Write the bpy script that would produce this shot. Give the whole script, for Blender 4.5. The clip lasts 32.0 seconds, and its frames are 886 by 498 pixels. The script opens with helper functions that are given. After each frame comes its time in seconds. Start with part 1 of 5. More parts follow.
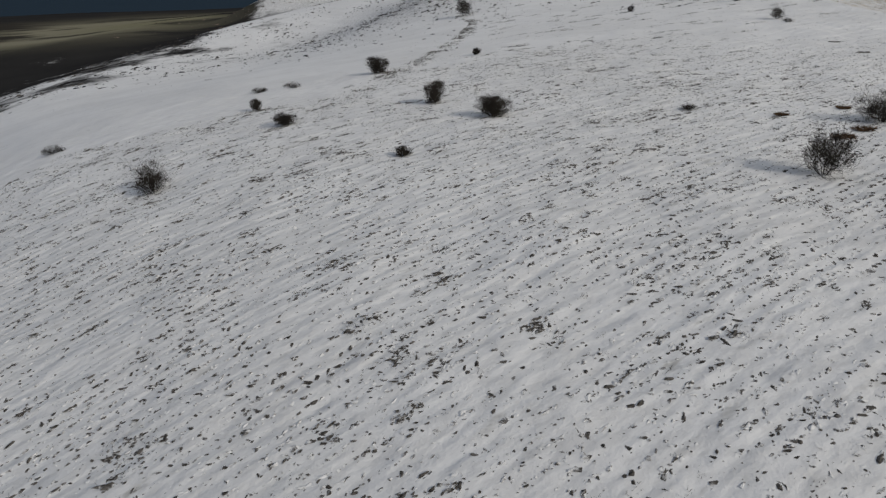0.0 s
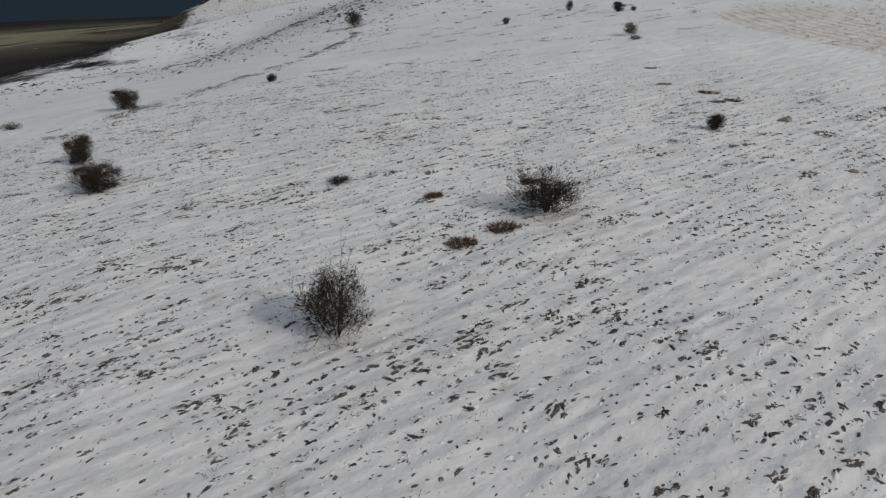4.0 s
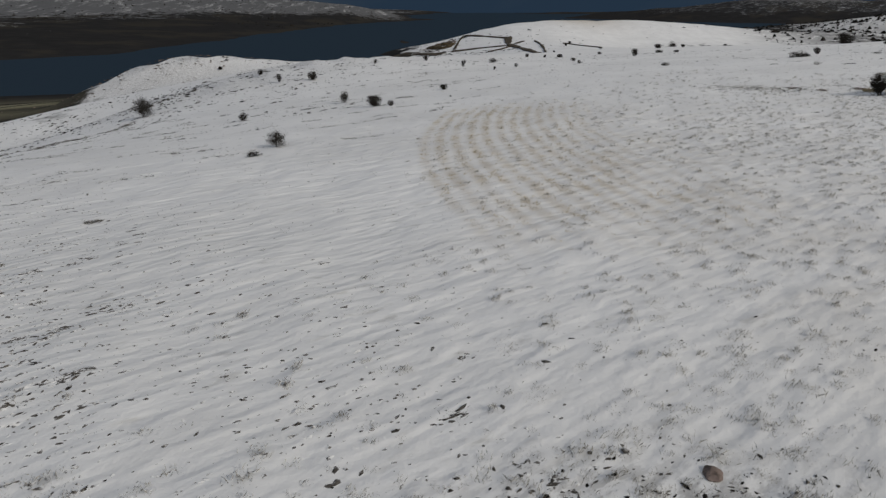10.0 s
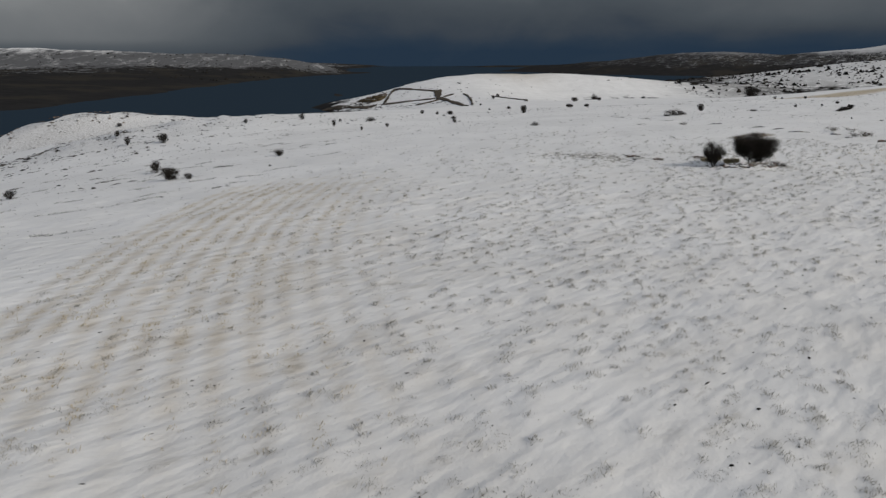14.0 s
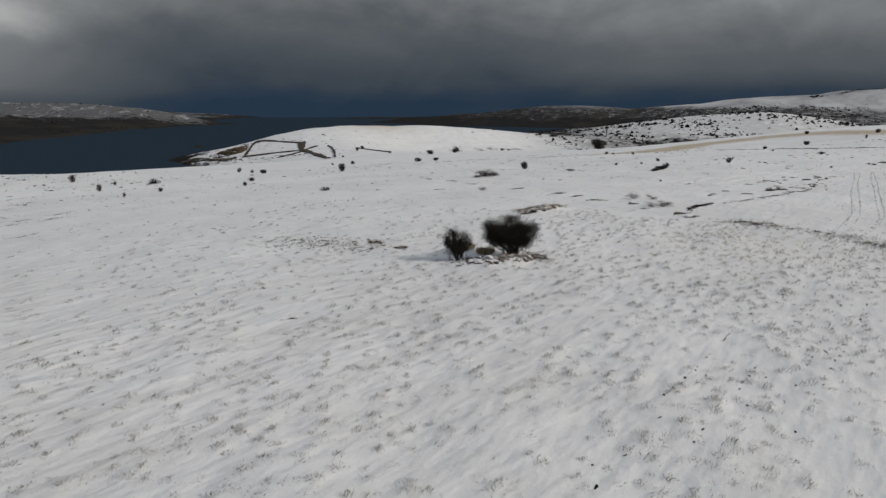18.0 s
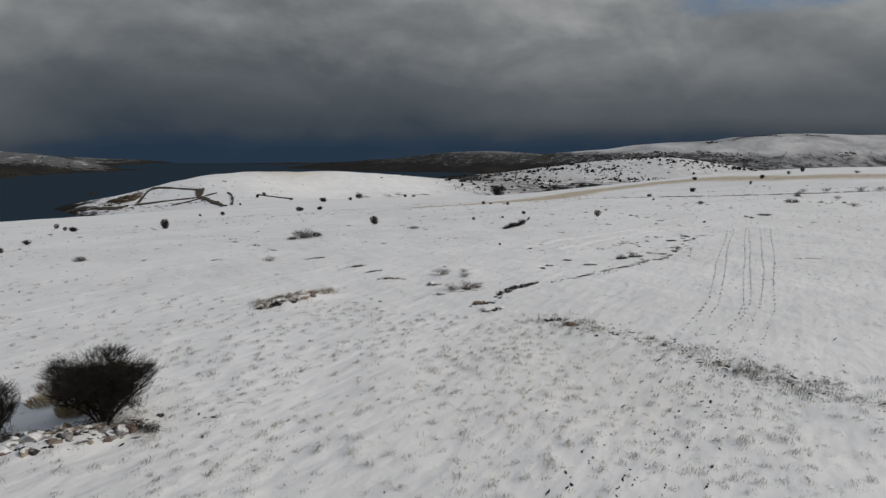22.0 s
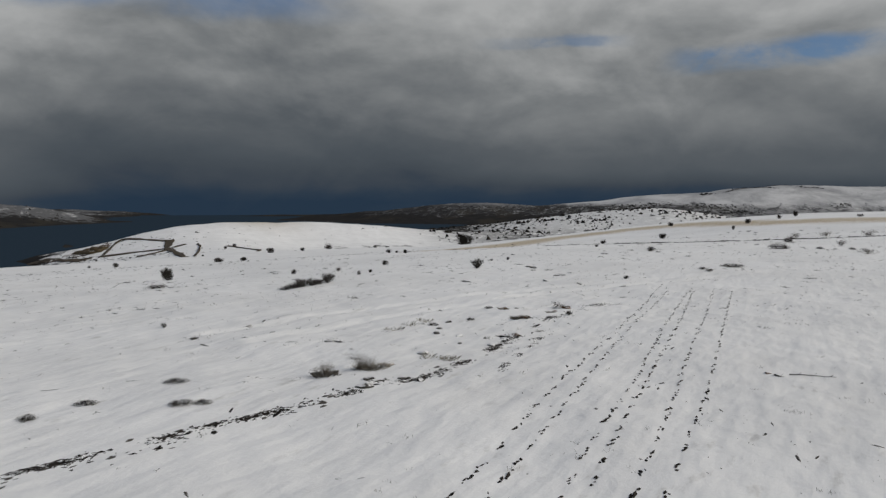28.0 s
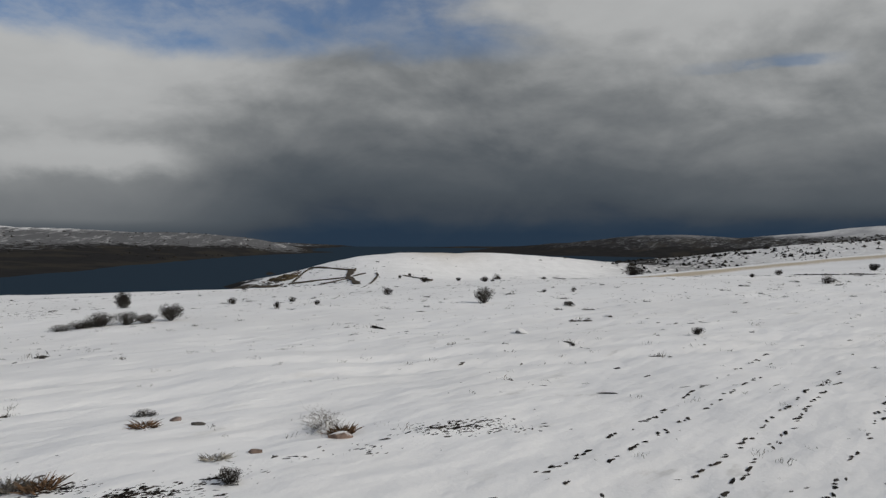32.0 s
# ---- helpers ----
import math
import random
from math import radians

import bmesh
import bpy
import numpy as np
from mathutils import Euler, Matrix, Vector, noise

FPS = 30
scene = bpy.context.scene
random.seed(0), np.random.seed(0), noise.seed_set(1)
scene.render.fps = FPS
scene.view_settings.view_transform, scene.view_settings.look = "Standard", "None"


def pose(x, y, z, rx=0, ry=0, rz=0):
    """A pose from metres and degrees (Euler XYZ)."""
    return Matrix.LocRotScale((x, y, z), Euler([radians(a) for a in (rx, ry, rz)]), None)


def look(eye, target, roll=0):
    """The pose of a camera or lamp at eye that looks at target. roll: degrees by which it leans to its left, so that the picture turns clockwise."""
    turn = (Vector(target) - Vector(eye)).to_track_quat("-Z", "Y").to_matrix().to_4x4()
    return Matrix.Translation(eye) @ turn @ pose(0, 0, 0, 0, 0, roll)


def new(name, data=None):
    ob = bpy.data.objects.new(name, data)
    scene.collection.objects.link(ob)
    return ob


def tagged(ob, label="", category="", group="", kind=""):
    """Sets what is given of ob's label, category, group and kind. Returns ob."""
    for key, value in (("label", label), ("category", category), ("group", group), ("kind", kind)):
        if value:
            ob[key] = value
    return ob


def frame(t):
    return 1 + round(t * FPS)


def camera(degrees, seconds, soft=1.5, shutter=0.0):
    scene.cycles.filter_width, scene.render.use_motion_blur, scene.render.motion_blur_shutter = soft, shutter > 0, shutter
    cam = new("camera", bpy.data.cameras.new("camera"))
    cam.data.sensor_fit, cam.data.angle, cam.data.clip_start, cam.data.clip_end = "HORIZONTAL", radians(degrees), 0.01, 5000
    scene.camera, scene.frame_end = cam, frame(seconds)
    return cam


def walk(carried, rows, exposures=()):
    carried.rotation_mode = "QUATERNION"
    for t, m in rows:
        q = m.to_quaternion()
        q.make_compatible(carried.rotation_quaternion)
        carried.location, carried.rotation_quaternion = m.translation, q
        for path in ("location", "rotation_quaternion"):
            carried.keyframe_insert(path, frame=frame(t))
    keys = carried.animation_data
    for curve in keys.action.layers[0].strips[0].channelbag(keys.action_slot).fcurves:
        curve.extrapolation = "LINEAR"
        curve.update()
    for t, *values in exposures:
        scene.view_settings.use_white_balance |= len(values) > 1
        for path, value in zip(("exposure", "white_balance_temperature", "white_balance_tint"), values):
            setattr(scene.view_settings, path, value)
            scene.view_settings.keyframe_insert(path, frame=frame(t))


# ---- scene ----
# The camera: a drone that follows a track over a snowy hillside, then over a plateau towards a reservoir.
cam = camera(65.18, 32.0, soft=1.35, shutter=0.12)
ROWS = [
    (0, 0.00, -0.00, 11.50, 64.26, 0.40, -0.11),
    (0.5, 2.42, 1.88, 11.43, 64.25, 0.52, -1.50),
    (1, 4.93, 3.57, 11.39, 64.22, 0.61, -2.65),
    (1.5, 6.97, 4.85, 11.43, 64.13, 0.64, -2.62),
    (2, 9.28, 6.27, 11.47, 64.06, 0.65, -2.54),
    (2.5, 11.35, 7.57, 11.46, 64.02, 0.65, -2.55),
    (4.5, 21.02, 13.80, 11.33, 64.98, 0.46, -2.52),
    (5, 23.81, 15.58, 11.28, 65.55, 0.40, -2.48),
    (5.5, 26.46, 17.24, 11.24, 66.06, 0.46, -2.51),
    (6, 29.51, 19.00, 11.27, 66.50, 0.41, -2.48),
    (6.5, 32.37, 20.62, 11.27, 66.93, 0.38, -2.52),
    (7, 35.54, 22.23, 11.33, 67.41, 0.30, -2.60),
    (7.5, 38.58, 23.75, 11.38, 67.80, 0.26, -2.75),
    (8, 41.82, 25.39, 11.33, 68.33, 0.25, -3.08),
    (8.5, 44.73, 26.83, 11.34, 68.78, 0.26, -4.21),
    (9, 47.86, 28.36, 11.39, 69.24, 0.22, -4.82),
    (9.5, 50.79, 29.77, 11.45, 69.68, 0.30, -4.81),
    (10, 53.47, 31.04, 11.58, 70.16, 0.21, -4.91),
    (10.5, 55.90, 32.36, 11.63, 70.62, 0.21, -4.94),
    (11, 58.26, 33.78, 11.69, 71.15, 0.20, -5.08),
    (11.5, 60.56, 35.22, 11.74, 71.63, 0.26, -5.52),
    (12, 62.81, 36.65, 11.83, 72.16, 0.25, -6.15),
    (12.5, 64.89, 38.09, 11.86, 72.65, 0.34, -6.61),
    (13, 66.91, 39.50, 11.96, 73.18, 0.33, -6.97),
    (13.5, 68.92, 41.01, 12.05, 73.65, 0.31, -7.80),
    (14, 70.99, 42.65, 12.13, 74.18, 0.18, -9.62),
    (14.5, 72.98, 44.23, 12.23, 74.64, 0.06, -10.86),
    (16.5, 82.99, 52.27, 12.46, 76.75, -0.38, -14.94),
    (17, 85.46, 54.22, 12.57, 77.24, -0.34, -16.37),
    (17.5, 87.94, 56.08, 12.62, 77.69, -0.30, -17.96),
    (18, 90.38, 58.00, 12.61, 78.23, -0.28, -19.66),
    (18.5, 92.93, 59.97, 12.65, 78.69, -0.25, -21.15),
    (19, 95.70, 61.96, 12.66, 79.21, -0.28, -22.23),
    (19.5, 98.42, 63.74, 12.73, 79.65, -0.21, -23.66),
    (20, 101.21, 65.64, 12.78, 80.09, -0.22, -25.26),
    (20.5, 104.09, 67.49, 12.82, 80.50, -0.17, -25.79),
    (21, 107.05, 69.36, 12.87, 80.98, -0.16, -25.97),
    (21.5, 109.76, 71.12, 12.91, 81.41, -0.21, -26.18),
    (22, 112.75, 73.13, 12.83, 81.91, -0.29, -26.40),
    (22.5, 115.75, 75.13, 12.74, 82.30, -0.29, -26.48),
    (23, 118.72, 76.92, 12.70, 82.72, -0.32, -26.45),
    (23.5, 121.74, 78.98, 12.46, 83.08, -0.32, -26.43),
    (24, 124.81, 81.10, 12.18, 83.45, -0.38, -26.46),
    (24.5, 128.01, 83.20, 11.77, 83.81, -0.37, -26.44),
    (25, 131.41, 85.43, 11.37, 84.18, -0.34, -26.42),
    (25.5, 134.65, 87.62, 10.94, 84.55, -0.36, -26.44),
    (27.5, 149.00, 98.54, 9.29, 85.89, -0.27, -26.53),
    (28, 152.72, 101.31, 8.87, 86.22, -0.25, -26.55),
    (28.5, 156.03, 103.82, 8.43, 86.55, -0.20, -26.59),
    (29, 159.78, 106.68, 7.98, 86.89, -0.15, -26.43),
    (29.5, 163.01, 109.21, 7.65, 87.25, -0.19, -25.49),
    (30, 166.65, 112.18, 7.31, 87.60, -0.18, -23.26),
    (30.5, 169.95, 114.93, 7.00, 87.93, -0.12, -21.48),
    (31, 173.40, 117.88, 6.63, 88.33, -0.14, -19.71),
    (31.5, 176.60, 120.67, 6.46, 88.51, -0.11, -16.54),
    (32, 179.88, 123.92, 6.15, 88.83, -0.29, -10.98),
]
EXPOSURES = [(0.0, -0.27), (4.5, -0.33), (9.0, -0.40), (13.0, -0.30), (20.0, -0.2), (28.0, -0.2), (32.0, -0.14)]
walk(cam, [(t, pose(x, y, z, rx, ry, rz)) for t, x, y, z, rx, ry, rz in ROWS], EXPOSURES)

# ---- light ----
SUN_ELEVATION, SUN_FROM = 30.0, (0.74, -0.67)
sun_data = bpy.data.lights.new("sun", "SUN")
sun_data.energy, sun_data.angle, sun_data.color = 2.15, radians(0.8), (1.0, 0.93, 0.84)
sun = new("sun", sun_data)
rise = math.tan(radians(SUN_ELEVATION)) * math.hypot(*SUN_FROM)
sun.matrix_world = look((SUN_FROM[0], SUN_FROM[1], rise), (0, 0, 0))


class Nodes:
    """Short hand for building node trees."""

    def __init__(self, tree):
        self.tree = tree
        tree.nodes.clear()

    def add(self, kind, **values):
        node = self.tree.nodes.new(kind)
        for key, value in values.items():
            if key == "op":
                node.operation = value
            elif key == "mode":
                node.data_type = value
            elif key == "blend":
                node.blend_type = value
        return node

    def link(self, a, b):
        self.tree.links.new(a, b)

    def put(self, socket, value):
        if isinstance(value, bpy.types.NodeSocket):
            self.link(value, socket)
        elif isinstance(value, (tuple, list)) and len(value) == 3 and socket.type == "RGBA":
            socket.default_value = (*value, 1.0)
        else:
            socket.default_value = value

    def math(self, op, a, b=0.0, c=0.0, clamp=False):
        node = self.add("ShaderNodeMath", op=op)
        node.use_clamp = clamp
        for n, v in enumerate((a, b, c)):
            self.put(node.inputs[n], v)
        return node.outputs[0]

    def vmath(self, op, a, b=(0, 0, 0)):
        node = self.add("ShaderNodeVectorMath", op=op)
        self.put(node.inputs[0], a)
        if op == "SCALE":
            self.put(node.inputs[3], b)
        else:
            self.put(node.inputs[1], b)
        return node.outputs["Value"] if op in ("DOT_PRODUCT", "LENGTH", "DISTANCE") else node.outputs[0]

    def step(self, value, low, high, out_low=0.0, out_high=1.0):
        node = self.add("ShaderNodeMapRange")
        node.interpolation_type = "SMOOTHSTEP"
        for n, v in enumerate((value, low, high, out_low, out_high)):
            self.put(node.inputs[n], v)
        return node.outputs[0]

    def mix(self, fac, a, b, blend="MIX"):
        node = self.add("ShaderNodeMix", mode="RGBA", blend=blend)
        self.put(node.inputs[0], fac)
        self.put(node.inputs[6], a)
        self.put(node.inputs[7], b)
        return node.outputs[2]

    def noise(self, vector, scale, detail=3.0, rough=0.55, distort=0.0):
        node = self.add("ShaderNodeTexNoise")
        self.put(node.inputs["Vector"], vector)
        self.put(node.inputs["Scale"], scale)
        self.put(node.inputs["Detail"], detail)
        self.put(node.inputs["Roughness"], rough)
        self.put(node.inputs["Distortion"], distort)
        return node.outputs["Fac"]

    def xyz(self, vector):
        node = self.add("ShaderNodeSeparateXYZ")
        self.link(vector, node.inputs[0])
        return node.outputs

    def vec(self, x, y, z):
        node = self.add("ShaderNodeCombineXYZ")
        for n, v in enumerate((x, y, z)):
            self.put(node.inputs[n], v)
        return node.outputs[0]


world = bpy.data.worlds.new("winter_sky")
scene.world = world
world.use_nodes = True
w = Nodes(world.node_tree)
sky = w.add("ShaderNodeTexSky")
sky.sky_type, sky.sun_disc = "NISHITA", False
sky.sun_elevation = radians(SUN_ELEVATION)
sky.sun_rotation = math.atan2(SUN_FROM[0], SUN_FROM[1])
ways = w.add("ShaderNodeTexCoord").outputs["Generated"]
dx, dy, dz = w.xyz(ways)
up = w.math("MAXIMUM", dz, 0.0)
# Heaped grey clouds, wider than tall, with soft undersides.
long = w.vec(dx, dy, w.math("MULTIPLY", dz, 3.0))
heaped = w.vec(dx, dy, w.math("MULTIPLY", dz, 1.9))
big = w.noise(w.vmath("ADD", long, (5.3, 1.2, 0.4)), 2.1, 3.0, 0.5, 0.3)
lumps = w.noise(w.vmath("ADD", heaped, (1.7, 8.4, 2.0)), 4.4, 9.0, 0.54, 0.25)
lumps_up = w.noise(w.vmath("ADD", heaped, (1.7, 8.4, 2.045)), 4.4, 5.0, 0.54, 0.25)
fine = w.noise(w.vmath("ADD", heaped, (0.7, 3.4, 1.9)), 9.5, 9.0, 0.6, 0.2)
billow = w.math("ADD", w.math("MULTIPLY", big, 0.55), w.math("ADD", w.math("MULTIPLY", lumps, 0.30), w.math("MULTIPLY", fine, 0.15)))
relief = w.math("SUBTRACT", lumps, lumps_up)
# Grey rises out of a slate-dark snow cloud that hangs over the far side of the lake.
tone = w.add("ShaderNodeValToRGB")
ramp = tone.color_ramp
ramp.elements[0].position, ramp.elements[0].color = 0.0, (0.022, 0.041, 0.070, 1)
ramp.elements[1].position, ramp.elements[1].color = 1.0, (0.550, 0.560, 0.560, 1)
for at, colour in (
    (0.025, (0.031, 0.049, 0.075, 1)),
    (0.05, (0.050, 0.064, 0.083, 1)),
    (0.08, (0.064, 0.078, 0.094, 1)),
    (0.13, (0.079, 0.094, 0.110, 1)),
    (0.21, (0.108, 0.122, 0.136, 1)),
    (0.37, (0.214, 0.226, 0.234, 1)),
    (0.60, (0.438, 0.446, 0.447, 1)),
):
    ramp.elements.new(at).color = colour
height = w.math("MULTIPLY", up, 1.95)
lift = w.math("MULTIPLY", w.math("SUBTRACT", billow, 0.5), w.step(up, 0.0, 0.22, 0.10, 0.72))
lift = w.math("ADD", lift, w.math("MULTIPLY", relief, w.step(up, 0.01, 0.18, 0.10, 0.50)))
# The cloud thins and brightens towards the west, where one heap of it catches the sun.
west_glow = w.math("ADD", w.math("MULTIPLY", w.step(dx, -0.25, 0.25, 0.13, 0.0), w.step(up, 0.07, 0.17)), w.math("MULTIPLY", w.step(dx, -0.30, 0.02, 0.28, 0.0), w.step(up, 0.0, 0.02, 0.5, 1.0)))
belly = w.math("MULTIPLY", w.step(w.math("ABSOLUTE", w.math("SUBTRACT", dx, 0.30)), 0.04, 0.20, -0.03, 0.0), w.step(up, 0.06, 0.2))
west_glow = w.math("ADD", west_glow, belly)
heap = w.math("MULTIPLY", w.step(w.math("ABSOLUTE", w.math("ADD", dx, 0.27)), 0.06, 0.17, 1.0, 0.0), w.step(w.math("ABSOLUTE", w.math("ADD", w.math("SUBTRACT", dz, 0.093), w.math("MULTIPLY", w.math("SUBTRACT", fine, 0.5), 0.07))), 0.004, 0.034, 0.17, 0.0))
east_glow = w.math("MULTIPLY", w.step(dx, 0.36, 0.62, -0.01, 0.085), w.step(up, 0.02, 0.05))
index = w.math("ADD", w.math("ADD", w.math("ADD", height, east_glow), lift), w.math("ADD", west_glow, heap), clamp=True)
w.link(index, tone.inputs[0])
blue = w.mix(1.0, w.vmath("SCALE", sky.outputs[0], 0.075), (0.62, 0.78, 1.0), "MULTIPLY")
ragged = w.math("SUBTRACT", w.noise(w.vmath("ADD", long, (3.1, 7.7, 0.2)), 4.1, 8.0, 0.58, 0.4), 0.5)
# Hazy blue opens above the western cloud, and in two torn slits to the east.
edge = w.math("ADD", up, w.math("MULTIPLY", ragged, 0.10))
open_west = w.math("MULTIPLY", w.step(edge, 0.226, 0.262), w.step(w.math("ADD", dx, w.math("MULTIPLY", ragged, 0.5)), 0.12, 0.36, 1.0, 0.0))
open_west = w.math("MULTIPLY", open_west, w.step(fine, 0.34, 0.62, 1.0, 0.62))


def slit(across, wide, high, tall):
    far_x = w.step(w.math("ABSOLUTE", w.math("SUBTRACT", dx, across)), wide * 0.4, wide, 1.0, 0.0)
    far_z = w.math("ABSOLUTE", w.math("ADD", w.math("SUBTRACT", dz, high), w.math("MULTIPLY", ragged, 0.045)))
    return w.math("MULTIPLY", w.math("MULTIPLY", far_x, w.step(far_z, tall * 0.3, tall, 1.0, 0.0)), w.step(fine, 0.40, 0.60, 1.0, 0.3))


opened = w.math("MAXIMUM", open_west, w.math("MAXIMUM", slit(0.77, 0.10, 0.190, 0.022), w.math("MULTIPLY", slit(0.56, 0.10, 0.216, 0.012), 0.6)))
cover = w.math("SUBTRACT", 1.0, w.math("MULTIPLY", opened, 0.9))
shade = w.mix(cover, blue, tone.outputs[0])
glow = w.add("ShaderNodeBackground")
w.link(shade, glow.inputs[0])
glow.inputs[1].default_value = 1.0
out = w.add("ShaderNodeOutputWorld")
w.link(glow.outputs[0], out.inputs[0])

# ---- the lie of the land ----
LAKE = -75.0
SLOPE = {(0, 0): 0.55, (0, 1): -3.85, (0, 2): -2.87, (0, 3): 0.74, (1, 0): 3.91, (1, 1): 6.38, (1, 2): -2.03, (2, 0): -3.4, (2, 1): -1.03, (3, 0): 0.93}
# Rounded hills round the near slope: height, middle, half widths and turn of each.
HILLS = [
    (17.2, 196, 61, 346, 257, 0),
    (42.6, -6, 266, 202, 311, 0),
    (18.3, -71, 457, 64, 21, 0),
    (32.0, 215, 522, 282, 218, 0),
    (28.1, 433, 722, 273, 285, 0),
    (48.6, 423, 1201, 295, 117, 0),
    (22.7, 262, 1026, 113, 230, 0),
    (35.6, 1174, 1236, 716, 468, 45),
    (36.9, 483, 328, 334, 169, 20),
    (95.1, 601, -97, 508, 408, 0),
]
# Country beyond the lake and behind the camera.
FAR_HILLS = [
    (200.7, 4003, 2121, 1152, 732, -32),
    (41.6, 2456, 2661, 366, 288, 10),
    (80.0, -1250, 3200, 850, 450, 4),
    (46.0, -200, 3350, 430, 330, 6),
    (75.2, 3172, 2494, 633, 331, 28),
    (38.6, 2172, 1640, 768, 583, 41),
    (27.6, 2852, 2332, 517, 211, -39),
    (26.0, 1350, 3500, 520, 160, 10),
    (34.0, 2000, 4300, 1300, 200, -10),
    (93.0, 1690, 3050, 520, 390, -25),
    (60.0, 2320, 2460, 566, 445, -41),
    (40.0, 1250, 1235, 230, 190, -44),
    (20.0, 1130, 1520, 480, 360, 45),
    (60.0, -2300, 900, 1100, 600, 20),
    (150.0, 1800, -1700, 2200, 1100, 0),
    (90.0, -1500, -1300, 1400, 800, 30),
]


def ease(v, low, high):
    s = np.clip((v - low) / (high - low), 0.0, 1.0)
    return s * s * (3 - 2 * s)


def held(v, low, high, give=45.0):
    """v, held softly within low and high."""
    over, under = np.maximum(v - high, 0), np.maximum(low - v, 0)
    return np.clip(v, low, high) + give * (1 - np.exp(-over / give)) - give * (1 - np.exp(-under / give))


def ripple(x, y, length, seed):
    """Smooth, aimless unevenness of about that wave length, between -1 and 1."""
    dice = np.random.RandomState(seed)
    total = 0.0
    for _ in range(7):
        turn, far, start = dice.uniform(0, 2 * math.pi), length * dice.uniform(0.6, 1.7), dice.uniform(0, 7)
        total = total + np.sin((x * math.cos(turn) + y * math.sin(turn)) * 2 * math.pi / far + start)
    return total / 4.5


def rounded(x, y, tall, mx, my, wa, wb, turn):
    c, s = math.cos(radians(turn)), math.sin(radians(turn))
    u, v = ((x - mx) * c + (y - my) * s) / wa, ((y - my) * c - (x - mx) * s) / wb
    return tall * np.exp(-(u * u + v * v))


def land(x, y):
    """The height of the ground without its small unevenness."""
    x, y = np.asarray(x, float), np.asarray(y, float)
    a, b = (held(x, -30, 235) - 100) / 100, (held(y, 15, 250) - 120) / 100
    near = sum(k * a**i * b**j for (i, j), k in SLOPE.items())
    far = -80.0 + sum(rounded(x, y, *hill) for hill in HILLS)
    out_x, out_y = np.maximum(np.maximum(-30 - x, x - 235), 0), np.maximum(np.maximum(15 - y, y - 250), 0)
    own = 1 - ease(np.hypot(out_x, out_y), 0, 130)
    # The west side falls away into the valley, past a rocky knoll.
    fall = 0.354 * 12 * np.logaddexp(0, (-88.7 - 0.826 * (y - 120) - x) / 12) * (1 - ease(np.hypot(x - 20, y - 120), 260, 420))
    z = near * own + far * (1 - own) - fall + rounded(x, y, 10.15, 18.6, 251.8, 64.2, 64.2, 0)
    # A low shore beyond the lake climbs slowly to the snowy hills.
    west = -(x + 310) * 0.975 + (y - 1355) * 0.221
    z = z + (30 * ease(west, -60, 900) + 6 * ease(west, -60, 90)) * ease(y - 0.25 * x, 1150, 1450)
    z = z + rounded(x, y, 13, -330, 430, 330, 420, 20) * (1 - ease(z, -62, -45))
    z = z - rounded(x, y, 7, 40, 1150, 50, 75, 0) - rounded(x, y, 1.1, 163, 205, 24, 20, 0) - rounded(x, y, 0.6, 128, 312, 45, 45, 0) + rounded(x, y, 9.5, 108, 1600, 30, 150, 0) - rounded(x, y, 1.1, 195, 300, 60, 42, 0)
    z = -79 + 6 * np.logaddexp(0, (z + 79) / 6)
    z = z - 16 * (1 - ease(z, -76.5, -67))
    return z + ease(np.hypot(x - 150, y - 200), 700, 1900) * sum(rounded(x, y, *hill) for hill in FAR_HILLS)


def along(x, y):
    return x * ALONG[0] + y * ALONG[1], x * ACROSS[0] + y * ACROSS[1]


ALONG, ACROSS = (0.83, 0.557), (-0.557, 0.83)


def near_line(x, y, points):
    """The distance to a line through the points."""
    best = np.full(np.shape(x), 1e9)
    for (ax, ay), (bx, by) in zip(points, points[1:]):
        along_it = np.clip(((x - ax) * (bx - ax) + (y - ay) * (by - ay)) / ((bx - ax) ** 2 + (by - ay) ** 2), 0, 1)
        best = np.minimum(best, np.hypot(x - ax - along_it * (bx - ax), y - ay - along_it * (by - ay)))
    return best


# Snowed-over wheel ruts beside the last stretch.
RUTS = [[(160, 137), (168, 141), (184, 146), (200, 147), (222, 150)], [(158, 141), (167, 145), (185, 148.6), (200, 149.2), (222, 152.5)]]
TUSSOCK_CELL = 0.80


def lot(i, j, k):
    """An even chance number for a cell of the plateau."""
    v = np.sin(i * 127.1 + j * 311.7 + k * 74.7) * 43758.5453
    return v - np.floor(v)


def tussock_share(x, y):
    """How thickly tussocks stand: on the open plateau, past the stubble's edge and before the grassy balk."""
    edge = x - 0.0028 * np.maximum(y - 76, 0) ** 2 + 0.9 * np.maximum(62 - y, 0)
    share = (0.40 * ease(edge, 53, 60) + 0.78 * ease(edge, 64, 82)) * (1 - 0.94 * ease(x + 0.35 * (y - 100), 139, 147)) * (1 - 0.8 * ease(y - 0.5 * x, 42, 76))
    return share * (0.35 + 0.65 * np.clip(0.5 + 0.9 * ripple(x, y, 9.0, 61), 0, 1)) * (0.6 + 0.4 * np.clip(0.6 + 0.9 * ripple(x, y, 27.0, 63), 0, 1))


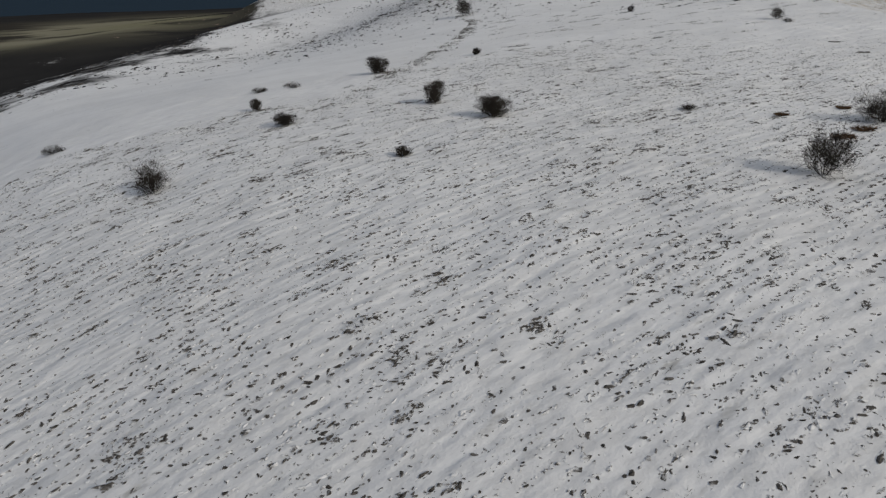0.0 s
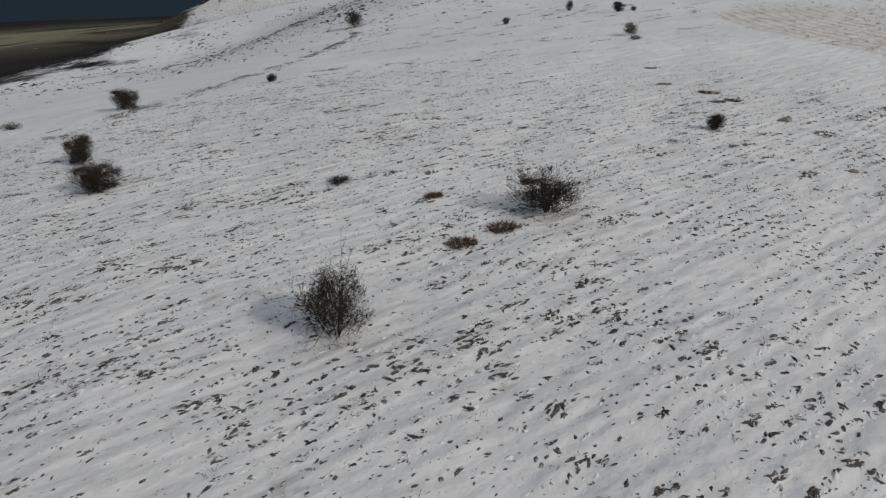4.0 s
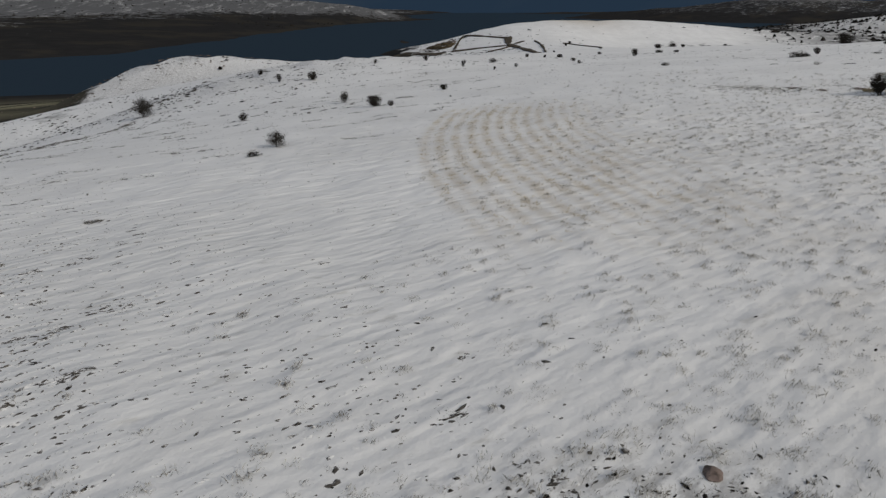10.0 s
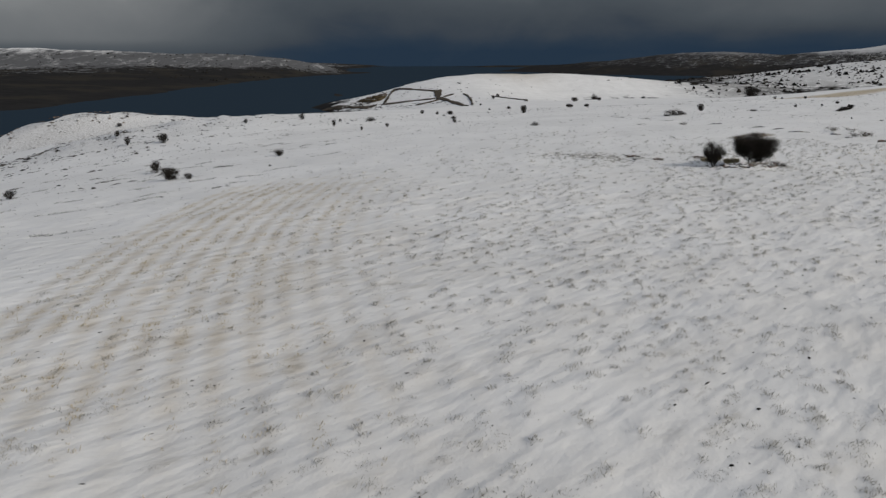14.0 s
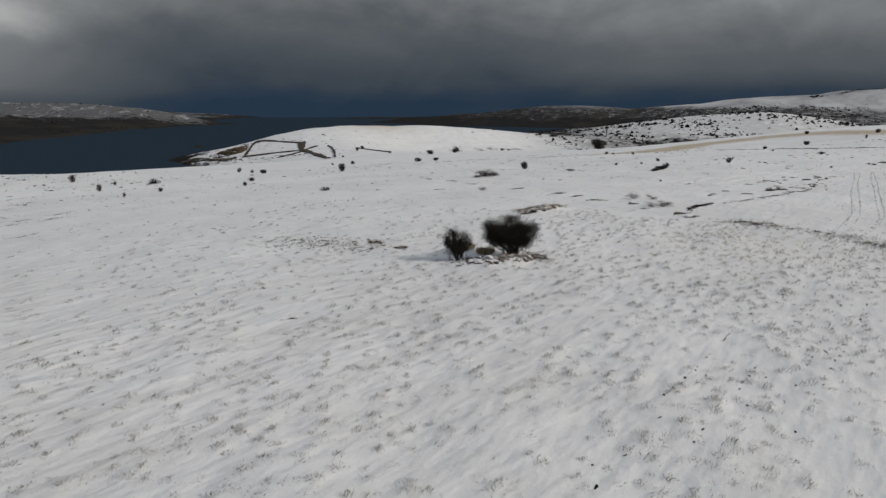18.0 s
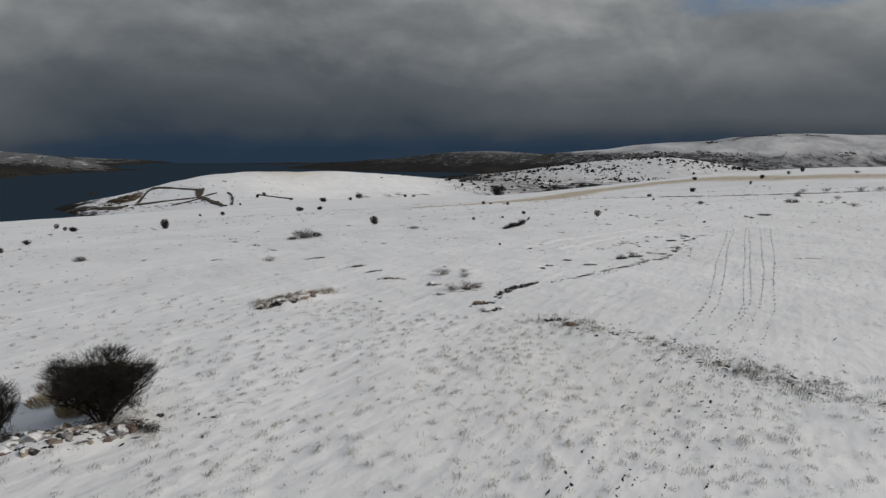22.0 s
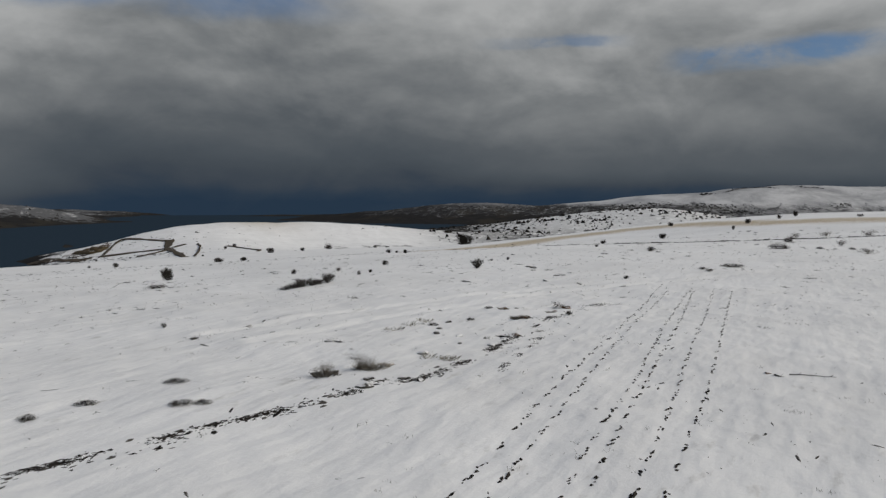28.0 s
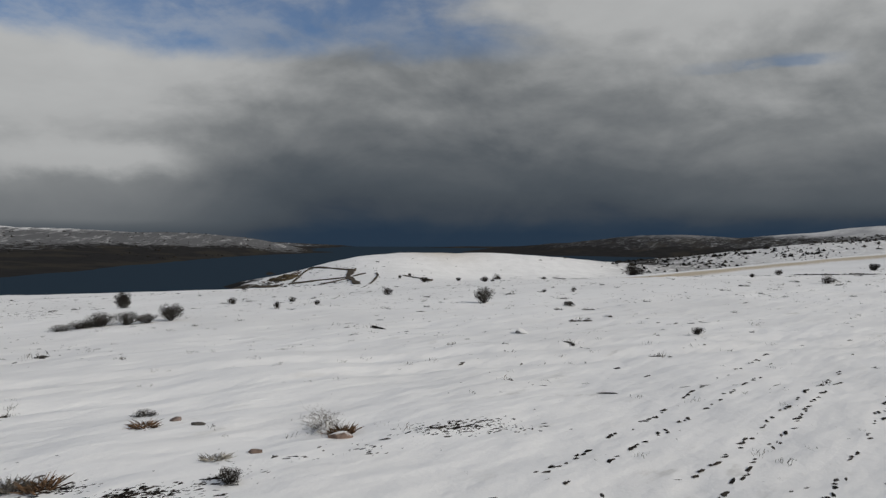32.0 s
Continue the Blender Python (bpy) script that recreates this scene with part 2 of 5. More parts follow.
def tussocks_of(i, j):
    """Middle, half width and height of the tussock of each cell."""
    cu, cv = (i + 0.1 + 0.8 * lot(i, j, 1)) * TUSSOCK_CELL, (j + 0.1 + 0.8 * lot(i, j, 2)) * TUSSOCK_CELL
    x, y = cu * ALONG[0] + cv * ACROSS[0], cu * ALONG[1] + cv * ACROSS[1]
    grown = (lot(i, j, 3) < 0.9 * tussock_share(x, y)) * (0.25 + 0.75 * lot(i, j, 4) ** 1.4)
    return cu, cv, 0.11 + 0.15 * lot(i, j, 5), grown


def tussock_cover(u, v):
    i0, j0 = np.floor(u / TUSSOCK_CELL), np.floor(v / TUSSOCK_CELL)
    total = np.zeros(np.shape(u))
    for di in (-1, 0, 1):
        for dj in (-1, 0, 1):
            cu, cv, half, grown = tussocks_of(i0 + di, j0 + dj)
            total = total + grown * np.exp(-((u - cu) / (1.7 * half)) ** 2 - ((v - cv) / half) ** 2)
    return total


EDGE_Y = (45, 53, 56, 60, 70, 90, 128, 160, 185)
EDGE_X = (-50, -31, -16, -8, -6.5, -2.5, 2.5, 6, 2)


def smooth_tongue(x, y):
    """Where the snow lies deep and clean, west of the ploughed slope's edge."""
    return (1 - ease(x - np.interp(y, EDGE_Y, EDGE_X), -2.2, 0.6)) * ease(y, 44, 52) * (1 - ease(y - 0.35 * np.minimum(x, 0), 185, 222))


def ground_at(x, y):
    x, y = np.asarray(x, float), np.asarray(y, float)
    u, v = along(x, y)
    away = np.hypot(x - 100, y - 100)
    calm = 1 - ease(away, 250, 700)
    z = land(x, y) + 0.10 * ripple(x, y, 11.0, 3) + calm * (0.05 * ripple(u / 2.2, v, 2.6, 4) + 0.03 * ripple(u / 1.6, v, 1.3, 5))
    near = (u > 50) & (u < 175) & (v > -16) & (v < 70)
    if np.any(near):
        z = z + 0.13 * np.where(near, tussock_cover(u, v), 0.0)
    z = z + rounded(x, y, 0.42, 126, 125.2, 3.2, 1.3, 12) + rounded(x, y, 0.35, 111.2, 102.8, 2.6, 1.2, 10)
    for rut in RUTS:
        d = near_line(x, y, rut)
        z = z - 0.10 * np.exp(-((d / 0.45) ** 2)) + 0.05 * np.exp(-(((d - 0.9) / 0.4) ** 2))
    rocky = np.exp(-(((x - 15) / 60) ** 2 + ((y - 262) / 45) ** 2))
    z = z + rocky * (0.9 * ripple(x, y, 9.0, 9) + 0.5 * ripple(x, y, 4.0, 10))
    return z + (1 - calm) * (2.2 * ripple(x, y, 160.0, 6) * ease(away, 500, 1500) + 4.0 * ripple(x, y, 520.0, 7) * ease(away, 1900, 3200))


def resting(x, y):
    return float(ground_at(x, y))


def part(name, bm, material, parent, label=""):
    """Links a bmesh as one mesh under a thing or a part."""
    data = bpy.data.meshes.new(name)
    bm.to_mesh(data)
    bm.free()
    data.materials.append(material)
    ob = new(name, data)
    ob.parent = parent
    return tagged(ob, label)


def joined(name, verts, faces, material, parent=None, smooth=False):
    """One mesh object from lists or arrays of corners and faces."""
    data = bpy.data.meshes.new(name)
    data.from_pydata(np.asarray(verts).tolist(), [], faces if isinstance(faces, list) else faces.tolist())
    data.materials.append(material)
    if smooth:
        data.polygons.foreach_set("use_smooth", np.ones(len(data.polygons), bool))
    data.update()
    ob = new(name, data)
    ob.parent = parent
    return ob


def material(name):
    m = bpy.data.materials.new(name)
    m.use_nodes = True
    n = Nodes(m.node_tree)
    surface = n.add("ShaderNodeBsdfPrincipled")
    n.link(surface.outputs[0], n.add("ShaderNodeOutputMaterial").inputs[0])
    return m, n, surface


def bumped(n, surface, value, strength, distance):
    b = n.add("ShaderNodeBump")
    b.inputs["Strength"].default_value, b.inputs["Distance"].default_value = strength, distance
    n.link(value, b.inputs["Height"])
    n.link(b.outputs[0], surface.inputs["Normal"])


# ---- materials ----
snow, n, s = material("snow_ground")
place = n.add("ShaderNodeNewGeometry").outputs["Position"]
px, py, pz = n.xyz(place)
su = n.math("ADD", n.math("MULTIPLY", px, ALONG[0]), n.math("MULTIPLY", py, ALONG[1]))
sv = n.math("ADD", n.math("MULTIPLY", px, ACROSS[0]), n.math("MULTIPLY", py, ACROSS[1]))
drawn = n.vec(n.math("MULTIPLY", su, 0.42), sv, 0.0)
tuft_noise = n.noise(drawn, 1.35, 4.0, 0.6)
grain = n.noise(place, 9.0, 5.0, 0.65)
wide = n.noise(place, 0.06, 4.0)
middle = n.noise(drawn, 0.35, 4.0)
white = n.mix(n.step(wide, 0.3, 0.7), (0.785, 0.785, 0.775), (0.865, 0.865, 0.855))
white = n.mix(n.step(middle, 0.48, 0.75, 0.0, 0.25), white, (0.68, 0.67, 0.65))
straw = n.add("ShaderNodeAttribute")
straw.attribute_name = "straw"
dirt = n.add("ShaderNodeAttribute")
dirt.attribute_name = "dirt"
rowed = n.math("ADD", n.math("MULTIPLY", tuft_noise, 0.75), n.math("MULTIPLY", middle, 0.3))
straw_mask = n.math("MULTIPLY", straw.outputs["Fac"], n.step(rowed, 0.30, 0.70, 0.30, 0.85), clamp=True)
colour = n.mix(straw_mask, white, n.mix(grain, (0.46, 0.39, 0.285), (0.60, 0.52, 0.405)))
# Dead grass and earth show where the snow is thinnest.
thin = n.math("MULTIPLY", n.step(tuft_noise, 0.56, 0.70), n.step(n.noise(place, 0.21, 3.0), 0.43, 0.66, 0.0, 0.34))
thin = n.math("MULTIPLY", thin, n.step(su, 50.0, 80.0, 1.35, 1.0))
colour = n.mix(thin, colour, n.mix(grain, (0.20, 0.19, 0.165), (0.36, 0.34, 0.29)))
tuft = n.add("ShaderNodeAttribute")
tuft.attribute_name = "tuft"
matted = n.math("ADD", tuft.outputs["Fac"], n.math("MULTIPLY", n.math("SUBTRACT", n.noise(place, 3.6, 5.0, 0.7), 0.5), 0.9))
colour = n.mix(n.step(matted, 0.30, 1.05, 0.0, 0.55), colour, n.mix(grain, (0.33, 0.32, 0.285), (0.52, 0.505, 0.46)))
soil = n.math("MULTIPLY", dirt.outputs["Fac"], n.step(n.noise(drawn, 2.3, 5.0, 0.65), 0.46, 0.58), clamp=True)
colour = n.mix(soil, colour, n.mix(grain, (0.030, 0.026, 0.022), (0.10, 0.088, 0.072)))
# Lower and farther land lies bare: heath, scrub and dark fields.
fields = n.noise(place, 0.006, 4.0)
# These earth colours are darkened to stand in for cloud shadow.
earth = n.mix(n.noise(place, 0.03, 5.0, 0.6), (0.016, 0.016, 0.017), (0.040, 0.039, 0.038))
earth = n.mix(n.step(fields, 0.50, 0.62), earth, (0.040, 0.037, 0.032))
earth = n.mix(n.math("MULTIPLY", straw.outputs["Fac"], n.step(n.noise(n.vmath("MULTIPLY", place, (0.35, 1.0, 1.0)), 0.02, 4.0), 0.40, 0.56)), earth, n.mix(fields, (0.17, 0.165, 0.085), (0.27, 0.25, 0.20)))
rough_line = n.math("ADD", n.math("MULTIPLY", n.math("SUBTRACT", n.noise(place, 0.0045, 6.0, 0.6), 0.5), 42.0), n.math("MULTIPLY", n.math("SUBTRACT", n.noise(place, 0.035, 5.0, 0.7), 0.5), 60.0))
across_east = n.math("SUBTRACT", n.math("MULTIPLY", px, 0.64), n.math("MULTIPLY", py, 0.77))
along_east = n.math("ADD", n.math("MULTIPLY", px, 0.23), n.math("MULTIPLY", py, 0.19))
knoll = n.step(n.vmath("LENGTH", n.vmath("SUBTRACT", place, (1230.0, 1260.0, 0.0))), 200.0, 560.0, 1.0, 0.0)
bare_share = n.math("SUBTRACT", 1.0, n.math("MAXIMUM", n.math("MULTIPLY", knoll, 0.75), n.step(across_east, -260.0, 120.0, 0.0, 0.6)))
low_country = n.math("MULTIPLY", n.math("MULTIPLY", n.step(px, 560.0, 1000.0), n.step(pz, -40.0, 0.0, 20.0, 2.0)), bare_share)
west_side = n.step(px, -160.0, 80.0, 24.0, 0.0)
headland = n.step(n.vmath("LENGTH", n.vmath("SUBTRACT", place, (230.0, 1030.0, -50.0))), 110.0, 240.0, 11.0, 0.0)
snowy = n.step(n.math("SUBTRACT", n.math("ADD", n.math("ADD", pz, headland), rough_line), n.math("ADD", low_country, west_side)), -66.0, -55.0)
# Scrub mottles the far hills' snow, thickened in place of cloud shadow and haze.
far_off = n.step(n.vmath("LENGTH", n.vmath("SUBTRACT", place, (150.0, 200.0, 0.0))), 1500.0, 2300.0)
# Noise is stretched along the camera's line of sight, to read as downhill streaks.
streaks_north = n.noise(n.vmath("MULTIPLY", place, (1.0, 0.30, 1.5)), 0.026, 9.0, 0.72, 0.5)
streaks_east = n.noise(n.vec(across_east, along_east, pz), 0.020, 9.0, 0.72, 0.5)
north = n.step(streaks_north, n.step(pz, 4.0, 36.0, 0.14, 0.40), n.step(pz, 4.0, 36.0, 0.50, 0.70))
east = n.step(streaks_east, n.step(pz, -30.0, 45.0, 0.42, 0.60), n.step(pz, -30.0, 45.0, 0.58, 0.74))
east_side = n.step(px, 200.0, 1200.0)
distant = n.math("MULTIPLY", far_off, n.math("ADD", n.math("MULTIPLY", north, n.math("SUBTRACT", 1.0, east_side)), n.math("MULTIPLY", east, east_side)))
# An even grey paints haze into the colour of the eastern hills.
haze_grey = n.math("MULTIPLY", n.math("MULTIPLY", far_off, east_side), n.step(n.noise(n.vec(across_east, n.math("MULTIPLY", along_east, 1.6), pz), 0.0055, 7.0, 0.66, 0.4), 0.32, 0.64, 0.42, 0.85))
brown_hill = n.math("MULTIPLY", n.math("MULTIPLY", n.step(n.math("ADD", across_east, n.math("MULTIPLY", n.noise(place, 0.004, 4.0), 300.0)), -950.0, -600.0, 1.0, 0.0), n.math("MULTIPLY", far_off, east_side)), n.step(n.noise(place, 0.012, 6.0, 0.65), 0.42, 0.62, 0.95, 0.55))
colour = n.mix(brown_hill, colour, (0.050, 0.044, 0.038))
colour = n.mix(haze_grey, colour, (0.23, 0.235, 0.245))
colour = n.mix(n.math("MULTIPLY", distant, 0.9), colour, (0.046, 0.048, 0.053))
# Hedges, scrub and snow patches break up the low country beyond the saddle.
broken = n.math("MULTIPLY", n.step(px, 560.0, 860.0), n.step(n.math("ADD", pz, n.math("MULTIPLY", rough_line, 0.35)), -6.0, 16.0, 1.0, 0.0))
broken = n.math("MULTIPLY", broken, bare_share)
colour = n.mix(n.math("MULTIPLY", broken, n.step(n.noise(place, 0.05, 9.0, 0.78, 0.5), 0.38, 0.50, 0.0, 0.92)), colour, earth)
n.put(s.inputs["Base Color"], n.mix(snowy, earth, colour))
s.inputs["Roughness"].default_value = 0.8
s.inputs["Specular IOR Level"].default_value = 0.0
drifts = n.noise(drawn, 0.55, 2.0, 0.5)
hummocks = n.noise(drawn, 1.7, 1.5, 0.45)
lumps = n.math("ADD", n.math("MULTIPLY", n.math("ADD", n.math("ADD", n.math("MULTIPLY", tuft_noise, 0.25), n.math("MULTIPLY", hummocks, 0.85)), drifts), 0.62), n.math("ADD", n.math("MULTIPLY", grain, 0.03), n.math("MULTIPLY", n.noise(place, 3.4, 6.0, 0.68), 0.16)))
furrowed = n.math("SINE", n.math("ADD", n.math("MULTIPLY", sv, 10.1), n.math("MULTIPLY", n.noise(place, 0.22, 2.0), 9.0)))
lumps = n.math("ADD", lumps, n.math("MULTIPLY", n.math("MULTIPLY", furrowed, n.step(n.noise(drawn, 0.9, 3.0), 0.38, 0.62)), n.step(su, 72.0, 100.0, 0.045, 0.0)))
lumps = n.math("MULTIPLY", lumps, n.step(su, 120.0, 165.0, 1.0, 0.72))
bumped(n, s, lumps, 0.9, 0.22)

water, n, s = material("lake_water")
s.inputs["Base Color"].default_value = (0.027, 0.043, 0.061, 1)
s.inputs["Roughness"].default_value = 0.08
s.inputs["IOR"].default_value = 1.0
s.inputs["Specular IOR Level"].default_value = 0.01
bumped(n, s, n.noise(n.add("ShaderNodeNewGeometry").outputs["Position"], 0.15, 4.0), 0.01, 0.3)


def plain(name, dark, light, scale, rough=0.9, by_piece=0.0):
    m, n, s = material(name)
    mix = n.noise(n.add("ShaderNodeTexCoord").outputs["Object"], scale, 4.0, 0.6)
    if by_piece:
        piece = n.add("ShaderNodeNewGeometry").outputs["Random Per Island"]
        mix = n.math("ADD", n.math("MULTIPLY", mix, 1 - by_piece), n.math("MULTIPLY", piece, by_piece))
    n.put(s.inputs["Base Color"], n.mix(n.step(mix, 0.25, 0.75), dark, light))
    s.inputs["Roughness"].default_value = rough
    s.inputs["Specular IOR Level"].default_value = 0.12
    bumped(n, s, mix, 0.3, 0.02)
    return m


bark = plain("dark_bark", (0.010, 0.009, 0.008), (0.036, 0.031, 0.026), 14.0)
twig = plain("dark_twigs", (0.009, 0.008, 0.007), (0.034, 0.029, 0.024), 9.0)
brush_twig = plain("brush_twigs", (0.016, 0.014, 0.012), (0.060, 0.052, 0.043), 9.0)
pale_twig = plain("pale_twigs", (0.055, 0.048, 0.040), (0.17, 0.145, 0.115), 9.0)
clod_earth = plain("dark_clods", (0.012, 0.011, 0.010), (0.085, 0.078, 0.070), 5.0, by_piece=0.8)
wet_earth = plain("trodden_earth", (0.008, 0.007, 0.006), (0.040, 0.034, 0.029), 8.0, by_piece=0.6)
dry_grass = plain("dry_grass", (0.15, 0.135, 0.105), (0.40, 0.36, 0.28), 3.0, by_piece=0.7)
grey_grass = plain("grey_grass", (0.045, 0.042, 0.036), (0.19, 0.175, 0.15), 3.0, by_piece=0.8)
tussock_grass = plain("tussock_grass", (0.125, 0.117, 0.10), (0.40, 0.375, 0.32), 3.0, by_piece=0.7)
pale_tussock = plain("pale_tussock_grass", (0.17, 0.162, 0.145), (0.42, 0.405, 0.36), 3.0, by_piece=0.7)
stubble_straw = plain("stubble_straw", (0.28, 0.23, 0.14), (0.55, 0.46, 0.30), 3.0, by_piece=0.7)
rust_grass = plain("rust_grass", (0.050, 0.034, 0.022), (0.17, 0.105, 0.062), 4.0, by_piece=0.7)
brown_scree = plain("brown_scree", (0.035, 0.028, 0.024), (0.20, 0.155, 0.125), 1.0, by_piece=0.8)
snowy_stone = plain("snowy_stone", (0.50, 0.50, 0.50), (0.80, 0.80, 0.80), 3.0)
red_stone = plain("red_stone", (0.085, 0.066, 0.057), (0.25, 0.195, 0.170), 5.0)
tan_stone = plain("tan_stone", (0.20, 0.165, 0.12), (0.40, 0.34, 0.26), 5.0)
STONE_COLOURS = {
    "grey": ((0.13, 0.125, 0.12), (0.36, 0.35, 0.33)),
    "red": ((0.085, 0.062, 0.050), (0.25, 0.185, 0.150)),
    "tan": ((0.18, 0.145, 0.105), (0.38, 0.32, 0.24)),
    "earth": ((0.022, 0.020, 0.018), (0.15, 0.138, 0.124)),
    "umber": ((0.030, 0.024, 0.015), (0.115, 0.090, 0.055)),
    "dark": ((0.014, 0.013, 0.012), (0.085, 0.078, 0.070)),
}
SNOW_LEVELS = (0.15, 0.4, 0.65, 0.9)


def snowed_stone(kind, level):
    """Stone with snow caught on its upper faces; level says how far down the snow reaches."""
    m, n, s = material(f"{kind}_stone_with_snow")
    place = n.add("ShaderNodeNewGeometry")
    grit = n.noise(place.outputs["Position"], 7.0, 5.0, 0.65)
    faces_up = n.math("ADD", n.xyz(place.outputs["True Normal"])[2], n.math("MULTIPLY", n.math("SUBTRACT", n.noise(place.outputs["Position"], 4.0, 4.0, 0.6), 0.5), 0.9))
    lying = n.step(faces_up, 1.06 - level * 0.80, 1.26 - level * 0.80)
    n.put(s.inputs["Base Color"], n.mix(lying, n.mix(n.step(grit, 0.3, 0.7), *STONE_COLOURS[kind]), (0.78, 0.78, 0.77)))
    s.inputs["Roughness"].default_value = 0.9
    s.inputs["Specular IOR Level"].default_value = 0.1
    bumped(n, s, grit, 0.4, 0.03)
    return m


SNOWED = {(kind, level): snowed_stone(kind, level) for kind in STONE_COLOURS for level in SNOW_LEVELS}
scrub_dark = plain("far_scrub", (0.006, 0.006, 0.005), (0.028, 0.024, 0.019), 0.05, by_piece=0.6)
track_earth = plain("track_earth", (0.040, 0.033, 0.025), (0.11, 0.088, 0.062), 0.08)

# ---- ground ----
def steps(low, high, fine, reach, grow=1.035):
    inner = np.arange(low, high + fine, fine)
    tail, size, at = [], fine, 0.0
    while at < reach:
        size *= grow
        at += size
        tail.append(at)
    tail = np.array(tail)
    return np.concatenate([low - tail[::-1], inner, inner[-1] + tail])


us, vs = steps(-6, 236, 0.36, 4700, 1.042), steps(-14, 60, 0.36, 4700, 1.042)
uu, vv = np.meshgrid(us, vs, indexing="ij")
gx, gy = uu * ALONG[0] + vv * ACROSS[0], uu * ALONG[1] + vv * ACROSS[1]
gz = ground_at(gx, gy)
rows_n, cols_n = uu.shape
ids = np.arange(rows_n * cols_n).reshape(rows_n, cols_n)
quads = np.stack([ids[:-1, :-1], ids[1:, :-1], ids[1:, 1:], ids[:-1, 1:]], -1).reshape(-1, 4)
mesh = bpy.data.meshes.new("ground")
mesh.vertices.add(rows_n * cols_n)
mesh.vertices.foreach_set("co", np.stack([gx, gy, gz], -1).ravel())
mesh.loops.add(quads.size)
mesh.loops.foreach_set("vertex_index", quads.ravel())
mesh.polygons.add(len(quads))
mesh.polygons.foreach_set("loop_start", np.arange(0, quads.size, 4))
mesh.polygons.foreach_set("use_smooth", np.ones(len(quads), bool))
mesh.update(calc_edges=True)
mesh.materials.append(snow)


# Old furrow of black earth, a stony field edge, a grassy balk and a bleached strip of straw.
FURROW = [(150.6, 122.2), (153.4, 122.9), (156.3, 124.0), (160.4, 125.1), (164.1, 126.2), (167.4, 128.0), (171.5, 131.2), (175.9, 134.7), (183.2, 138.4)]
FIELD_EDGE = [(141.3, 120.2), (145.4, 121.1), (152.4, 122.2), (157.3, 123.9), (162.3, 126.0), (165.8, 126.9), (172.5, 130.6), (180.9, 137.9)]
BALK = [(139.0, 110.5), (140.3, 106.8), (141.6, 104.0), (141.2, 100.0), (142.0, 96.5), (142.7, 93.2), (143.6, 89.0), (144.5, 84.0)]
STRAW_STRIP = [(199, 262), (221, 267), (257, 285), (297, 309), (328, 303), (344, 291), (346, 250), (358, 225)]



def sown(x, y):
    """Which sown row a place lies on: the rows swing east as the plough turned."""
    return x - 0.0041 * np.maximum(y - 79, 0) ** 2 - 0.0045 * np.maximum(79 - y, 0) ** 2


row_x = sown(gx, gy)
stubble = (0.20 + 0.85 * (0.5 + 0.5 * np.sin(row_x * 4.6 + 1.2 * ripple(gx, gy, 30.0, 45)))) * ease(row_x, 55.2, 57.0) * (1 - ease(row_x, 63, 80)) * (0.6 + 0.4 * np.clip(0.5 + ripple(gx, gy, 7.0, 66), 0, 1)) * ease(gy, 54, 68) * (1 - ease(gy + 0.25 * np.maximum(gx - 62, 0), 110, 124))
strip = 1.7 * (1 - ease(near_line(gx, gy, STRAW_STRIP), 4, 13)) + 1.1 * np.exp(-(((gx - 385) / 55) ** 2 + ((gy - 1200) / 55) ** 2))
meadow = 2.4 * np.exp(-(((gx + 235) / 80) ** 2 + ((gy - 500) / 75) ** 2))
tufty = meadow + 0.14 * np.exp(-(((gx - 131) / 10) ** 2 + ((gy - 100) / 9) ** 2)) + 0.15 * np.clip(0.5 + 0.9 * ripple(gx, gy, 6.0, 67), 0, 1) * ease(gx, 60, 70) * (1 - ease(gx, 92, 122)) * (1 - ease(gy, 92, 118))
straw_mask = np.clip(stubble * 0.85 + strip + tufty, 0, 5)
side = 1 - ease(near_line(gx, gy, BALK), 0.6, 2.4)
rough_patch = np.exp(-(((gx - 58.5) / 4.0) ** 2 + ((gy - 39.5) / 3.2) ** 2)) + 0.7 * np.exp(-(((gx - 52) / 3.0) ** 2 + ((gy - 37.5) / 1.6) ** 2))
quarry = 0.6 * np.exp(-(((gx - 125) / 35) ** 2 + ((gy - 1095) / 35) ** 2))
ridge = 0.55 * np.exp(-(((gx + 62) / 55) ** 2 + ((gy - 428) / 34) ** 2))
knoll = ridge + 0.7 * np.exp(-(((gx + 10) / 42) ** 2 + ((gy - 250) / 45) ** 2))
gu, gv = along(gx, gy)
ploughed = 0.10 * (1 - ease(gu, 40, 72)) * (1 - ease(np.abs(gv - 22), 32, 60))
dirt_mask = np.clip(0.08 * side + rough_patch + quarry + knoll + ploughed, 0, 1.2)
tuft_mask = np.where((gu > 50) & (gu < 175) & (gv > -16) & (gv < 70), tussock_cover(gu, gv), 0.0)
for name, values in (("straw", straw_mask), ("dirt", dirt_mask), ("tuft", tuft_mask)):
    mesh.attributes.new(name, "FLOAT", "POINT").data.foreach_set("value", values.ravel().astype(np.float32))
tagged(new("ground", mesh), "hillside and far country under thin patchy snow", "ground", kind="structure")

corner = 4800.0
lake = joined("water", [(-corner, -corner, LAKE), (corner, -corner, LAKE), (corner, corner, LAKE), (-corner, corner, LAKE)], [(0, 1, 2, 3)], water)
tagged(lake, "dark blue still reservoir below the hills", "lake", kind="structure")


# ---- loose ground cover, as joined stuff ----
dice = np.random.RandomState(21)
CLOD = np.array([(1, 0, 0), (0.3, 0.8, 0), (-0.8, 0.55, 0), (-0.9, -0.5, 0), (0.2, -0.9, 0), (0.15, 0.1, 0.62), (-0.35, -0.05, 0.5)])
